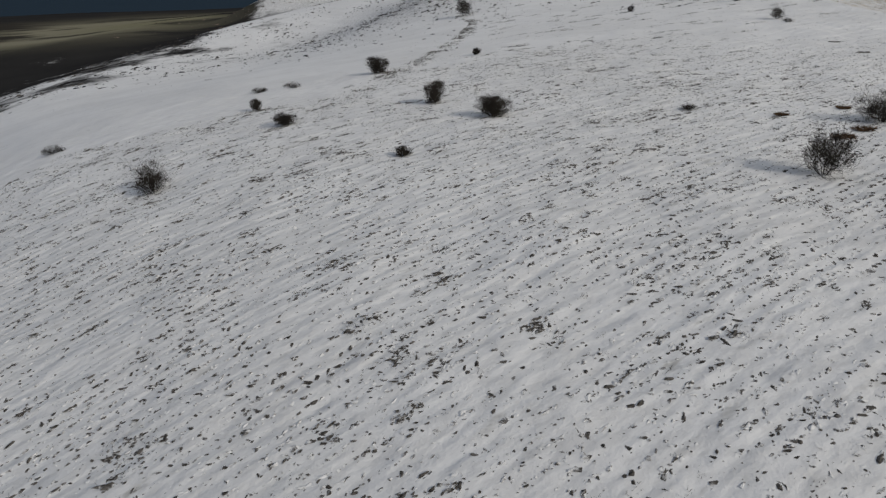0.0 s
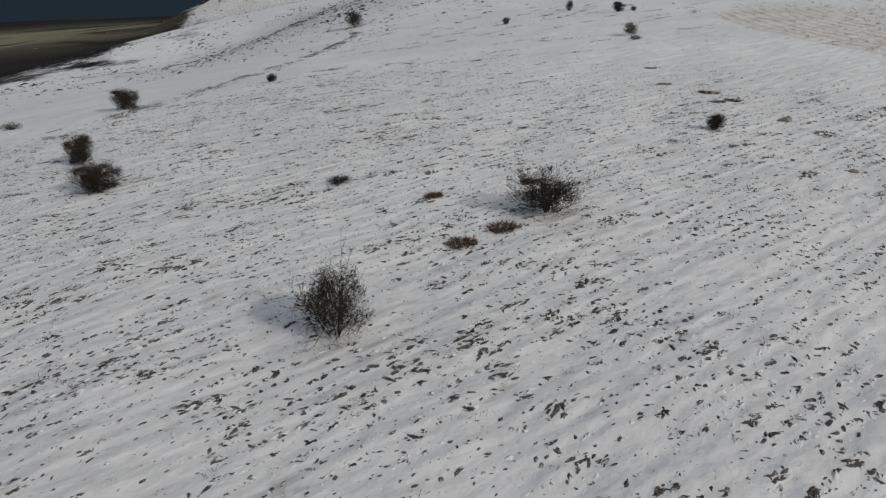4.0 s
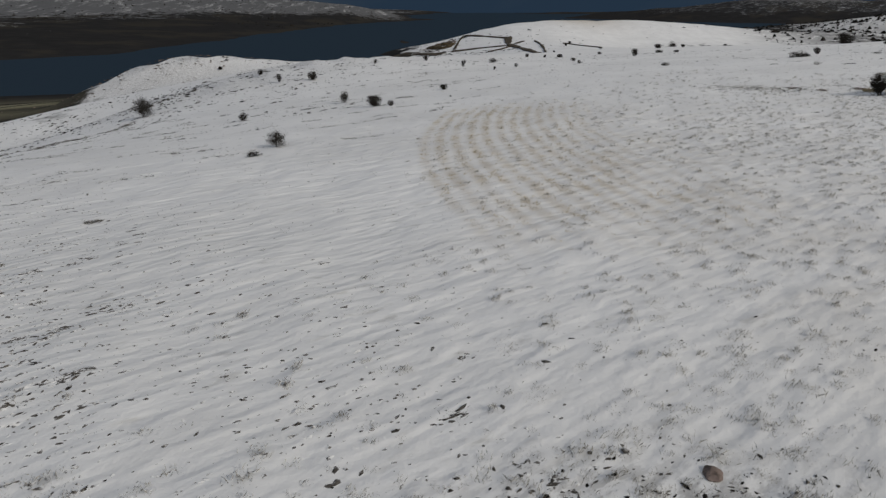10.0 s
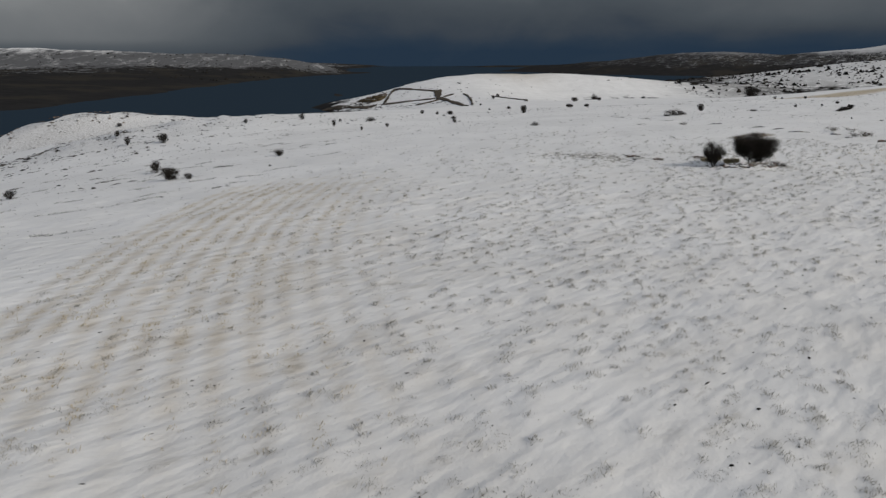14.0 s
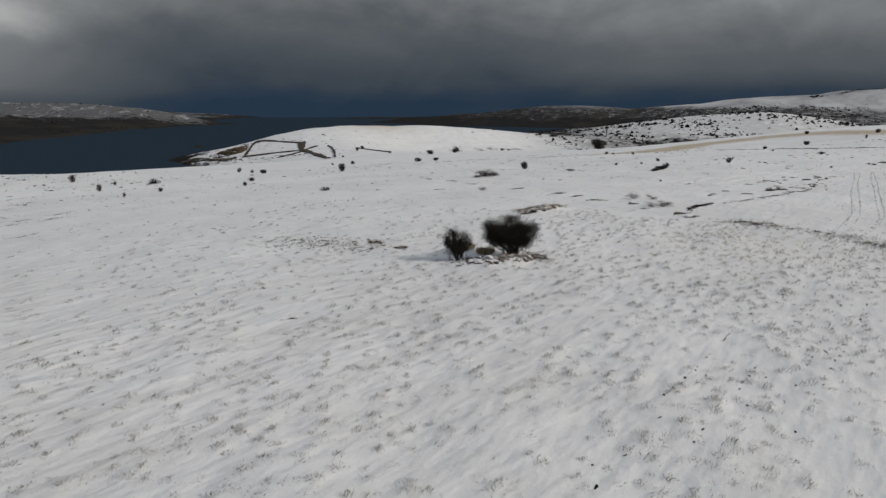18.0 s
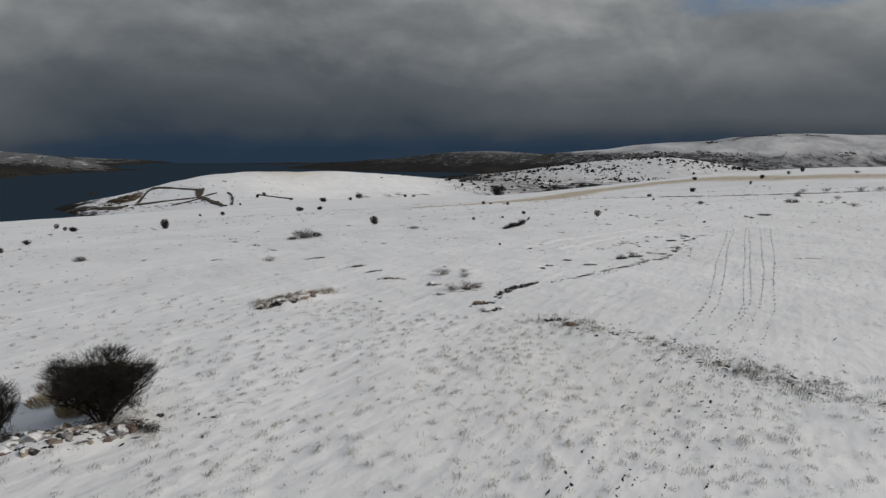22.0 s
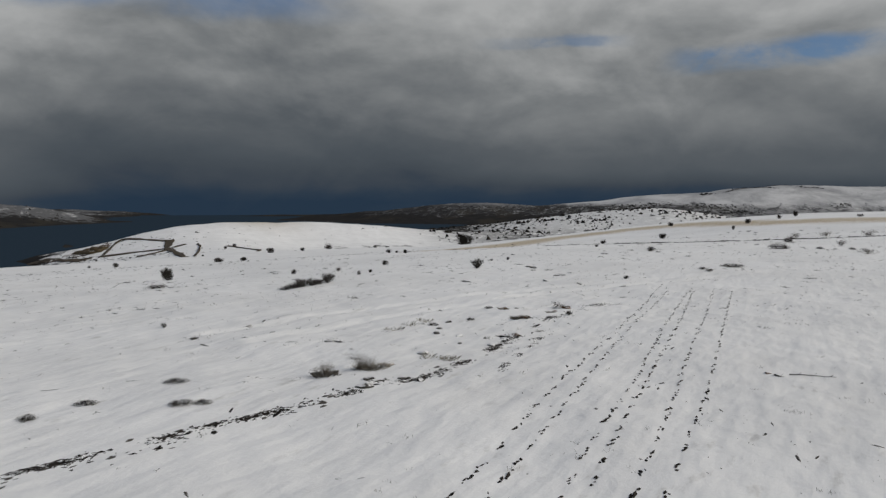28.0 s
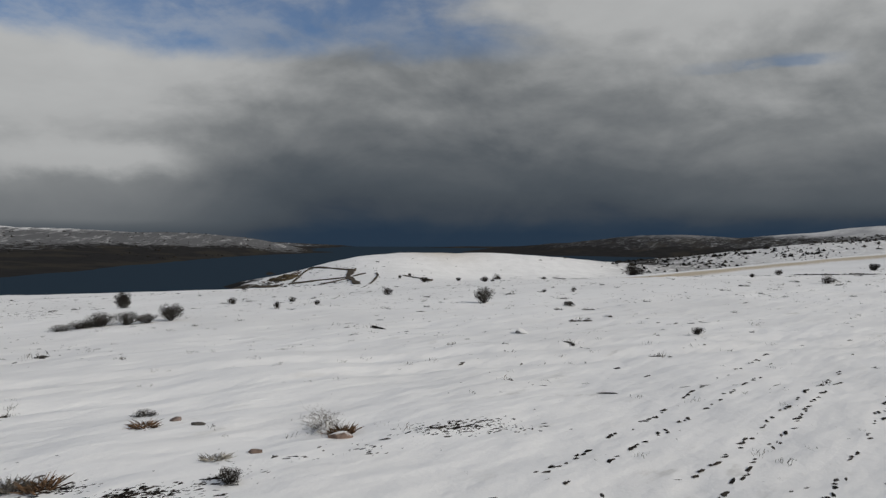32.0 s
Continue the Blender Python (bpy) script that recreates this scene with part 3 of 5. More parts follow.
CLOD_FACES = np.array([(0, 1, 5), (1, 2, 5), (2, 6, 5), (2, 3, 6), (3, 4, 6), (4, 5, 6), (4, 0, 5)])


def clods(name, x, y, size, lengthen, turn, material, sink=0.12, tall=1.0):
    """Many low lumps, each seven triangles, half sunk in the snow."""
    count = len(x)
    body = CLOD[None] * (1 + dice.uniform(-0.5, 0.5, (count, 7, 3)))
    body = body * np.stack([size * lengthen, size, size * tall * dice.uniform(0.35, 0.85, count)], 1)[:, None]
    c, s = np.cos(turn)[:, None], np.sin(turn)[:, None]
    vx, vy = body[..., 0] * c - body[..., 1] * s + x[:, None], body[..., 0] * s + body[..., 1] * c + y[:, None]
    base = ground_at(x, y)[:, None]
    verts = np.stack([vx, vy, base + body[..., 2] - sink * size[:, None]], -1).reshape(-1, 3)
    faces = (CLOD_FACES[None] + 7 * np.arange(count)[:, None, None]).reshape(-1, 3)
    return joined(name, verts, faces, material)


def blades(name, x, y, tall, spread, per, material, width=0.006, lean=0.5):
    """Many tufts of thin standing blades."""
    count = len(x)
    n_all = count * per
    bx, by = np.repeat(x, per) + dice.normal(0, 1, n_all) * np.repeat(spread, per), np.repeat(y, per) + dice.normal(0, 1, n_all) * np.repeat(spread, per)
    high = np.repeat(tall, per) * dice.uniform(0.5, 1.15, n_all)
    turn = dice.uniform(0, 2 * math.pi, n_all)
    tip_x, tip_y = dice.normal(0, lean, n_all) * high * 0.6 + 0.10 * high, dice.normal(0, lean, n_all) * high * 0.6
    z = ground_at(bx, by) - 0.03
    wx, wy = np.cos(turn) * width, np.sin(turn) * width
    quad = np.stack([
        np.stack([bx - wx, by - wy, z], 1),
        np.stack([bx + wx, by + wy, z], 1),
        np.stack([bx + tip_x * 0.45 + wx * 0.7, by + tip_y * 0.45 + wy * 0.7, z + high * 0.62], 1),
        np.stack([bx + tip_x, by + tip_y, z + high], 1),
    ], 1).reshape(-1, 3)
    faces = np.arange(n_all * 4).reshape(-1, 4)
    return joined(name, quad, faces, material)


def scatter(count, u_low, u_high, v_low, v_high, keep):
    """Places drawn evenly over a stretch of the hillside, kept by a chance that keep(u, v, x, y) gives."""
    u, v = dice.uniform(u_low, u_high, count), dice.uniform(v_low, v_high, count)
    x, y = u * ALONG[0] + v * ACROSS[0], u * ALONG[1] + v * ACROSS[1]
    stay = dice.uniform(0, 1, count) < keep(u, v, x, y)
    return x[stay], y[stay], u[stay], v[stay]


def patchy(x, y, length, seed):
    return np.clip(0.5 + 0.8 * ripple(x, y, length, seed), 0, 1)


# Ploughed hillside: rows of black clods.
def clod_chance(u, v, x, y):
    rows = 0.07 + 0.93 * (0.5 + 0.5 * np.sin(v * 2 * math.pi / 0.46 + 0.9 * ripple(x, y, 9, 31))) ** 2.6
    near_path = (1 - ease(u, 56, 76)) * (1 - ease(v, 20, 44) * 0.55) + 0.10 * (1 - ease(u, 84, 106)) * (1 - ease(v, 14, 34))
    return rows * near_path * (0.25 + 0.75 * patchy(x, y, 6.0, 32)) * (1 - smooth_tongue(x, y))


ROW_TURN = math.atan2(ALONG[1], ALONG[0])
x, y, u, v = scatter(760000, -14, 106, -10, 60, clod_chance)
size = (0.020 + 0.075 * dice.uniform(0, 1, len(x)) ** 1.8) * (1 - 0.55 * ease(u, 70, 84)) * (0.75 + 0.5 * patchy(x, y, 5.0, 37))
bare = dice.uniform(0, 1, len(x)) < 0.48
for chosen, level, text in ((bare, 0.15, "small dark clods poking through ploughed snow"), (~bare, 0.4, "small dark clods half covered by ploughed snow")):
    tagged(clods("clods", x[chosen], y[chosen], size[chosen], dice.uniform(0.9, 2.2, chosen.sum()), ROW_TURN + dice.normal(0, 0.6, chosen.sum()), SNOWED["earth", level], tall=0.95), text, "clods", kind="stuff")

# Larger dark tufts of old turf, each a low heap of earth crumbs under short grey grass.
cx, cy, cu, cv = scatter(9000, -14, 76, -10, 66, lambda u, v, x, y: (1 - ease(u, 44, 78)) * (0.10 + 0.6 * patchy(x, y, 9.0, 34) ** 2) * (1 - smooth_tongue(x, y)))
big_one = 0.07 + 0.31 * dice.uniform(0, 1, len(cx)) ** 2.2
per = 11
du, dv = dice.normal(0, 1.0, (len(cx), per)) * big_one[:, None], dice.normal(0, 0.42, (len(cx), per)) * big_one[:, None]
x, y = (cx[:, None] + du * ALONG[0] + dv * ACROSS[0]).ravel(), (cy[:, None] + du * ALONG[1] + dv * ACROSS[1]).ravel()
size = np.repeat(0.024 + 0.16 * big_one, per) * dice.uniform(0.6, 1.4, len(x))
tagged(clods("turf_tufts", x, y, size, dice.uniform(1.2, 3.0, len(x)), ROW_TURN + dice.normal(0, 0.5, len(x)), SNOWED["earth", 0.15]), "low dark tufts of old turf in ploughed snow", "turf", kind="stuff")
tagged(blades("turf_grass", cx, cy, 0.04 + 0.20 * big_one, big_one * 0.8, 46, grey_grass, width=0.004, lean=1.0), "short grey grass on dark turf tufts", "dry grass", kind="stuff")

# Coarse grass and clods along the upper edge of the ploughed slope.
ey = dice.uniform(50, 180, 1500)
ex = np.interp(ey, EDGE_Y, EDGE_X) + np.abs(dice.normal(0, 1.3, len(ey)))
stay = patchy(ex, ey, 8.0, 38) > dice.uniform(0.2, 0.9, len(ey))
ex, ey = ex[stay], ey[stay]
tagged(clods("edge_clods", ex, ey, 0.04 + 0.16 * dice.uniform(0, 1, len(ex)) ** 2, dice.uniform(1.2, 2.8, len(ex)), dice.normal(1.2, 0.5, len(ex)), clod_earth), "dark clods along the edge of a ploughed slope", "clods", kind="stuff")
tall = dice.uniform(0.12, 0.3, len(ex))
tagged(blades("edge_grass", ex, ey, tall, tall * 0.9, 14, grey_grass), "coarse grey grass edging a ploughed slope", "dry grass", kind="stuff")

# Scattered dead stalks and clods on the rest of the slope and plateau.
x, y, u, v = scatter(120000, -20, 250, -12, 130, lambda u, v, x, y: (0.04 + 0.4 * patchy(x, y, 13.0, 33) ** 3) * (0.5 + ease(v, 16, 30) - 0.7 * ease(v, 70, 130)) * (1 - 0.5 * ease(u, 120, 150)) * (1 - smooth_tongue(x, y)))
size = 0.014 + 0.05 * dice.uniform(0, 1, len(x)) ** 2.5
turn = math.atan2(ALONG[1], ALONG[0]) + dice.normal(0, 0.5, len(x))
tagged(clods("dead_stalks", x, y, size, dice.uniform(1.0, 2.8, len(x)), turn, SNOWED["earth", 0.15]), "scattered dark dead stalks lying in snow", "stalks", kind="stuff")

mx, my = dice.uniform(8, 72, 130), dice.uniform(82, 205, 130)
stay = (sown(mx, my) < 55) & (smooth_tongue(mx, my) < 0.5)
mx, my = mx[stay], my[stay]
per = 22
span = dice.uniform(0.4, 1.5, len(mx))
du, dv = dice.normal(0, 1.0, (len(mx), per)) * span[:, None], dice.normal(0, 0.16, (len(mx), per))
x, y = (mx[:, None] + du * 0.93 - dv * 0.37).ravel(), (my[:, None] + du * 0.37 + dv * 0.93).ravel()
tagged(clods("slope_earth", x, y, 0.02 + 0.09 * dice.uniform(0, 1, len(x)) ** 2.5, dice.uniform(1.2, 2.8, len(x)), 0.38 + dice.normal(0, 0.4, len(x)), clod_earth), "short dark lines of earth on a snowy slope", "earth", kind="stuff")
tall = dice.uniform(0.08, 0.22, len(x))
tagged(blades("slope_tufts", x, y, tall, tall * 0.8, 10, grey_grass, width=0.005), "dark dead grass tufts on a snowy slope", "dry grass", kind="stuff")

# Stones and dark litter on the far left shoulder and the rocky knoll.
x, y = dice.normal(5, 42, 2600), dice.normal(225, 36, 2600)
tagged(clods("knoll_stones", x, y, 0.12 + 0.4 * dice.uniform(0, 1, len(x)) ** 3, dice.uniform(1, 2, len(x)), dice.uniform(0, 6.3, len(x)), clod_earth), "dark stones strewn over a snowy rocky knoll", "stones", kind="stuff")


x, y = dice.normal(-62, 48, 1900), dice.normal(428, 30, 1900)
tagged(clods("ridge_stones", x, y, 0.15 + 0.75 * dice.uniform(0, 1, len(x)) ** 3, dice.uniform(1, 2.6, len(x)), dice.normal(2.6, 0.6, len(x)), brown_scree), "brown stones and heath on a snowy ridge", "stones", kind="stuff")
x, y = dice.uniform(-110, 50, 3000), dice.uniform(130, 430, 3000)
stay = dice.uniform(0, 1, 3000) < patchy(x, y, 40.0, 35) ** 2 * (1 - smooth_tongue(x, y))
tagged(clods("slope_heath", x[stay], y[stay], 0.08 + 0.35 * dice.uniform(0, 1, stay.sum()) ** 3, dice.uniform(1.2, 3.4, stay.sum()), dice.normal(0.5, 0.5, stay.sum()), clod_earth), "dark heath tufts on a snowy slope", "heath", kind="stuff")

x, y = dice.uniform(-150, 12, 5200), dice.uniform(185, 335, 5200)
stay = dice.uniform(0, 1, 5200) < patchy(x, y, 26.0, 39) ** 1.6 * (1 - smooth_tongue(x, y))
tagged(clods("bank_heath", x[stay], y[stay], 0.10 + 0.45 * dice.uniform(0, 1, stay.sum()) ** 2.6, dice.uniform(1.2, 3.0, stay.sum()), dice.normal(0.9, 0.6, stay.sum()), clod_earth, tall=1.5), "dark heath and thorn tufts on a snowy bank", "heath", kind="stuff")

# Dry tussocks that catch the snow on the open plateau, one on each of its mounds.
ci, cj = (g.ravel().astype(float) for g in np.meshgrid(np.arange(63, 219), np.arange(-20, 88), indexing="ij"))
cu, cv, half, grown = tussocks_of(ci, cj)
cu, cv, half, grown = cu[grown > 0], cv[grown > 0], half[grown > 0], grown[grown > 0]
x, y = cu * ALONG[0] + cv * ACROSS[0], cu * ALONG[1] + cv * ACROSS[1]
beyond = cu + dice.normal(0, 7, len(cu)) > 128
for chosen, straw_of, lean_of, height_of, text in ((~beyond, tussock_grass, 0.7, 0.12, "dry grass tussocks standing in wind-blown snow"), (beyond, pale_tussock, 0.4, 0.17, "pale feathery grass tussocks thinning out in deep snow")):
    tagged(blades("plateau_tussocks", x[chosen], y[chosen], 0.05 + height_of * grown[chosen], half[chosen] * 0.8, 44, straw_of, width=0.004, lean=lean_of), text, "dry grass", kind="stuff")


def stray_chance(u, v, x, y):
    return ease(u, 50, 76) * (0.08 + 0.6 * patchy(x, y, 6.0, 41) ** 3) * (1 - 0.7 * ease(v, 40, 75))


x, y, u, v = scatter(22000, 45, 290, -20, 110, stray_chance)
tall = dice.uniform(0.04, 0.15, len(x))
tagged(blades("stray_grass", x, y, tall, tall * 0.8, 12, grey_grass, width=0.004), "thin stray grey grass in open snow", "dry grass", kind="stuff")

x, y, u, v = scatter(5000, 5, 60, -10, 60, lambda u, v, x, y: (0.12 + 0.5 * patchy(x, y, 4.0, 43) ** 3) * (1 - smooth_tongue(x, y)))
tall = dice.uniform(0.08, 0.2, len(x))
tagged(blades("hillside_grass", x, y, tall, tall * 0.5, 7, grey_grass), "thin dead grass between the clods", "dry grass", kind="stuff")

# Rows of bleached stubble.
x, y = dice.uniform(55, 96, 34000), dice.uniform(50, 124, 34000)
row_x = sown(x, y)
chance = ease(row_x, 55.2, 57.0) * (1 - ease(row_x, 63, 77)) * ease(y, 54, 68) * (1 - ease(y + 0.25 * np.maximum(x - 62, 0), 110, 124))
chance = 0.7 * chance * (0.22 + 0.93 * (np.sin(row_x * 4.6 + 1.2 * ripple(x, y, 30.0, 45)) > 0.25)) * (0.08 + 0.92 * patchy(x, y, 5.0, 44) ** 1.5)
stay = dice.uniform(0, 1, len(x)) < chance
x, y = x[stay], y[stay]
tall = dice.uniform(0.08, 0.2, len(x))
tagged(blades("stubble_rows", x, y, tall, tall * 0.5, 8, stubble_straw), "curving rows of bleached straw stubble in snow", "stubble", kind="stuff")

x, y = dice.normal(131, 6.5, 420), dice.normal(99, 6.0, 420)
tall = dice.uniform(0.12, 0.26, len(x))
tagged(blades("yellow_tussocks", x, y, tall, tall * 0.4, 9, stubble_straw), "yellowed grass tussocks beside the grassy balk", "dry grass", kind="stuff")


def on_line(points, count, side):
    """Places along a line, within about side of it."""
    points = np.array(points, float)
    parts = np.hypot(*np.diff(points, axis=0).T)
    at = dice.uniform(0, parts.sum(), count)
    ends = np.concatenate([[0], np.cumsum(parts)])
    x, y = np.interp(at, ends, points[:, 0]), np.interp(at, ends, points[:, 1])
    return x + dice.normal(0, side, count), y + dice.normal(0, side, count), at


x, y, at = on_line(FURROW, 9000, 0.15)
stay = (np.sin(at * 1.9) + np.sin(at * 0.83 + 2) + 0.7 * np.sin(at * 3.7) > 0.1 + 0.9 * dice.uniform(-1, 1, len(x))) & (dice.uniform(0, 1, len(x)) < 1 - 0.85 * ease(at, 16, 30))
size = 0.016 + 0.062 * dice.uniform(0, 1, stay.sum()) ** 2
turn = math.atan2(0.42, 0.9) + dice.normal(0, 0.6, stay.sum())
tagged(clods("black_furrow", x[stay], y[stay], size, dice.uniform(1.0, 2.6, stay.sum()), turn, wet_earth), "broken line of black earth and stems across snow", "furrow", kind="stuff")

x, y, at = on_line([(167.6, 125.7), (168.1, 126.2), (169.3, 127.3), (171.6, 129.4), (173.5, 131.2)], 700, 0.09)
stay = np.sin(at * 2.6) + 0.8 * np.sin(at * 6.1 + 1) > 0.2
tagged(clods("black_furrow", x[stay], y[stay], dice.uniform(0.012, 0.045, stay.sum()), dice.uniform(1.0, 2.6, stay.sum()), dice.normal(0.75, 0.4, stay.sum()), wet_earth), "thin second line of black earth beside a furrow", "furrow", kind="stuff")

x, y, at = on_line(FIELD_EDGE, 800, 0.3)
stay = np.sin(at * 1.1) + np.sin(at * 0.61 + 1) + 0.8 * np.sin(at * 2.3) > -0.1
size = (0.04 + 0.10 * dice.uniform(0, 1, stay.sum()) ** 2) * (1 - 0.6 * ease(at[stay], 22, 32))
tagged(clods("field_edge_stones", x[stay], y[stay], size, dice.uniform(1.2, 2.6, stay.sum()), dice.normal(0.5, 0.5, stay.sum()), clod_earth), "low line of dark stones edging a snowy field", "stones", kind="stuff")

x, y, at = on_line(BALK, 240, 0.75)
size = 0.04 + 0.11 * dice.uniform(0, 1, len(x)) ** 2
tagged(clods("balk_stones", x, y, size, dice.uniform(1.2, 2.2, len(x)), dice.uniform(0, 6.3, len(x)), clod_earth), "dark stones and earth along a grassy balk", "stones", kind="stuff")
x, y, at = on_line(BALK, 760, 0.95)
stay = np.sin(at * 0.9) + np.sin(at * 0.37 + 2) + 0.6 * np.sin(at * 2.1) > 0.1
x, y = x[stay], y[stay]
tall = dice.uniform(0.12, 0.30, len(x))
tagged(blades("balk_grass", x, y, tall, tall * 0.55, 20, pale_tussock, width=0.004, lean=0.35), "rank dry grass along the old field balk", "dry grass", kind="stuff")
x, y, at = on_line(BALK, 150, 0.8)
tall = dice.uniform(0.10, 0.24, len(x))
tagged(blades("balk_weeds", x, y, tall, tall * 0.7, 16, tussock_grass, width=0.004, lean=0.5), "dead weeds along the old field balk", "weeds", kind="stuff")
# The line of an old field wall: where it shows, each spot has dark rubble, and some a little grass.
WALL_SPOTS = (
    # x, y, length, turn, rubble, tufts
    (134.3, 148.5, 1.6, 0.2, 55, 12),
    (124.3, 155.6, 1.0, -0.2, 24, 6),
    (132.1, 160.6, 1.6, 1.6, 30, 4),
    (131.4, 168.6, 2.2, 1.8, 34, 4),
    (130.2, 177.2, 2.4, 1.7, 34, 2),
    (135.8, 139.2, 1.7, 0.3, 34, 24),
    (135.9, 134.9, 1.5, 0.2, 28, 22),
    (135.9, 130.3, 1.5, -0.5, 70, 6),
    (137.6, 125.2, 0.9, 0.6, 26, 5),
    (138.9, 121.9, 2.2, 0.3, 44, 26),
    (136.4, 121.3, 0.5, 0.0, 6, 9),
    (137.9, 116.8, 1.3, 0.2, 60, 5),
    (137.3, 114.4, 1.1, 0.5, 34, 6),
    (140.3, 118.7, 1.5, 0.9, 34, 3),
    (141.6, 119.7, 1.3, 0.5, 90, 2),
    (142.9, 120.7, 1.7, 0.4, 150, 3),
    (144.6, 121.2, 1.5, 0.3, 110, 4),
    (139.1, 110.0, 1.2, 0.4, 40, 6),
)
rubble, tufts = [], []
for wx, wy, long, turn, stones, sprigs in WALL_SPOTS:
    for store, count, aside in ((rubble, stones, 0.17), (tufts, sprigs, 0.26)):
        a, b = dice.normal(0, 0.33, count) * long, dice.normal(0, aside, count)
        store.append(np.stack([wx + a * math.cos(turn) - b * math.sin(turn), wy + a * math.sin(turn) + b * math.cos(turn)], 1))
rubble, tufts = np.concatenate(rubble), np.concatenate(tufts)
count = len(rubble)
tagged(clods("old_wall_rubble", rubble[:, 0], rubble[:, 1], 0.035 + 0.13 * dice.uniform(0, 1, count) ** 2.2, dice.uniform(0.9, 2.0, count), dice.uniform(0, 6.3, count), wet_earth, tall=1.5), "black rubble of an old field wall in snow", "rubble", kind="stuff")
tall = dice.uniform(0.10, 0.24, len(tufts))
tagged(blades("old_wall_grass", tufts[:, 0], tufts[:, 1], tall, tall * 0.9, 22, grey_grass, width=0.004, lean=0.4), "grey grass between the stones of a field wall", "dry grass", kind="stuff")

# Rough ground of dark turf beside the track.
x, y = dice.normal(58.5, 2.3, 3200), dice.normal(39.5, 1.7, 3200)
tagged(clods("rough_turf", x, y, 0.018 + 0.055 * dice.uniform(0, 1, len(x)) ** 2, dice.uniform(1.0, 2.2, len(x)), ROW_TURN + dice.normal(0, 0.7, len(x)), clod_earth), "dark broken turf showing through the snow", "turf", kind="stuff")
x, y = dice.normal(57.5, 3.2, 900), dice.normal(39.5, 2.2, 900)
tall = dice.uniform(0.08, 0.2, len(x))
tagged(blades("rough_grass", x, y, tall, tall * 0.7, 18, tussock_grass, width=0.004), "matted grey grass on rough turf", "dry grass", kind="stuff")

# Trails of hoof prints that run along the plateau.
TRAILS = (1.1, 2.1, 3.1, 3.5, 5.0, 5.7)
prints = []
for number, offset in enumerate(TRAILS):
    at = 62.0 + dice.uniform(0, 8)
    while at < 241 + 4 * math.sin(3 * number):
        for foot in range(dice.randint(3, 6)):
            wander = offset + (0.088 + 0.004 * offset) * max(at - 188, 0.0) + 0.16 * math.sin(at / 13 + number) + 0.07 * math.sin(at / 5 + 2 * number)
            prints.append((at + foot * dice.uniform(0.14, 0.22), wander + dice.normal(0, 0.035), 0.032 + 0.030 * dice.uniform()))
        at += dice.uniform(0.9, 1.7)
prints = np.array(prints)
fresh = dice.uniform(0, 1, len(prints)) < (0.03 + 0.30 * ease(prints[:, 0], 124, 152) + 0.67 * ease(prints[:, 0], 180, 196)) * (1 - 0.1 * ease(prints[:, 0], 205, 230))
prints = prints[fresh]
px_, py_ = prints[:, 0] * ALONG[0] + prints[:, 1] * ACROSS[0], prints[:, 0] * ALONG[1] + prints[:, 1] * ACROSS[1]
tagged(clods("hoof_prints", px_, py_, prints[:, 2], dice.uniform(1.3, 3.2, len(prints)), dice.normal(0.66, 0.25, len(prints)), wet_earth, sink=-0.1), "trails of dark hoof prints pressed into snow", "tracks", kind="stuff")

# Fine dark litter and grass ends over the open snow beyond the balk.
x, y, u, v = scatter(150000, 120, 380, -60, 170, lambda u, v, x, y: (0.03 + 0.55 * patchy(x, y, 16.0, 36) ** 3) * ease(u, 120, 150) * (0.45 + 0.55 * ease(u + 0.8 * np.abs(v - 10), 190, 240)))
size = 0.012 + 0.085 * dice.uniform(0, 1, len(x)) ** 5
tagged(clods("snow_litter", x, y, size, dice.uniform(1.6, 5.0, len(x)), ROW_TURN + dice.normal(0, 0.6, len(x)), clod_earth), "fine dark litter and grass ends on open snow", "litter", kind="stuff")
cx, cy, cu, cv = scatter(3200, 172, 400, -110, 170, lambda u, v, x, y: (0.12 + 0.75 * patchy(x, y, 24.0, 61) ** 2) * (0.3 + 0.7 * ease(u - 0.5 * v, 165, 225)) * (1 - (u < 240) * (v > -5) * (v < 13)))
heap_size = 0.5 + 1.1 * dice.uniform(0, 1, len(cx)) ** 3
per = 7
du, dv = dice.normal(0, 0.20, (len(cx), per)) * heap_size[:, None], dice.normal(0, 0.07, (len(cx), per)) * heap_size[:, None]
x, y = (cx[:, None] + du * ACROSS[0] + dv * ALONG[0]).ravel(), (cy[:, None] + du * ACROSS[1] + dv * ALONG[1]).ravel()
size = np.repeat(heap_size, per) * dice.uniform(0.04, 0.13, len(x))
tagged(clods("rise_tufts", x, y, size, dice.uniform(1.2, 2.6, len(x)), math.atan2(ACROSS[1], ACROSS[0]) + dice.normal(0, 0.5, len(x)), clod_earth, tall=1.4), "small dark tufts and stones dotting a snowy rise", "turf", kind="stuff")
tagged(blades("rise_grass", cx, cy, 0.10 + 0.10 * heap_size, 0.22 * heap_size, 26, grey_grass, width=0.006, lean=0.5), "grey dead grass dotting a snowy rise", "dry grass", kind="stuff")
x, y, at = on_line([(258, 271), (256, 245), (256, 226), (270, 213), (286, 205), (300, 198), (322, 188)], 3600, 0.55)
stay = dice.uniform(0, 1, len(x)) < 0.10 + 0.90 * ease(at, 46, 62) * (1 - 0.6 * ease(at, 92, 112)) * (0.25 + 0.75 * (np.sin(at * 0.9) + np.sin(at * 0.37 + 1) > -0.6))
x, y = x[stay], y[stay]
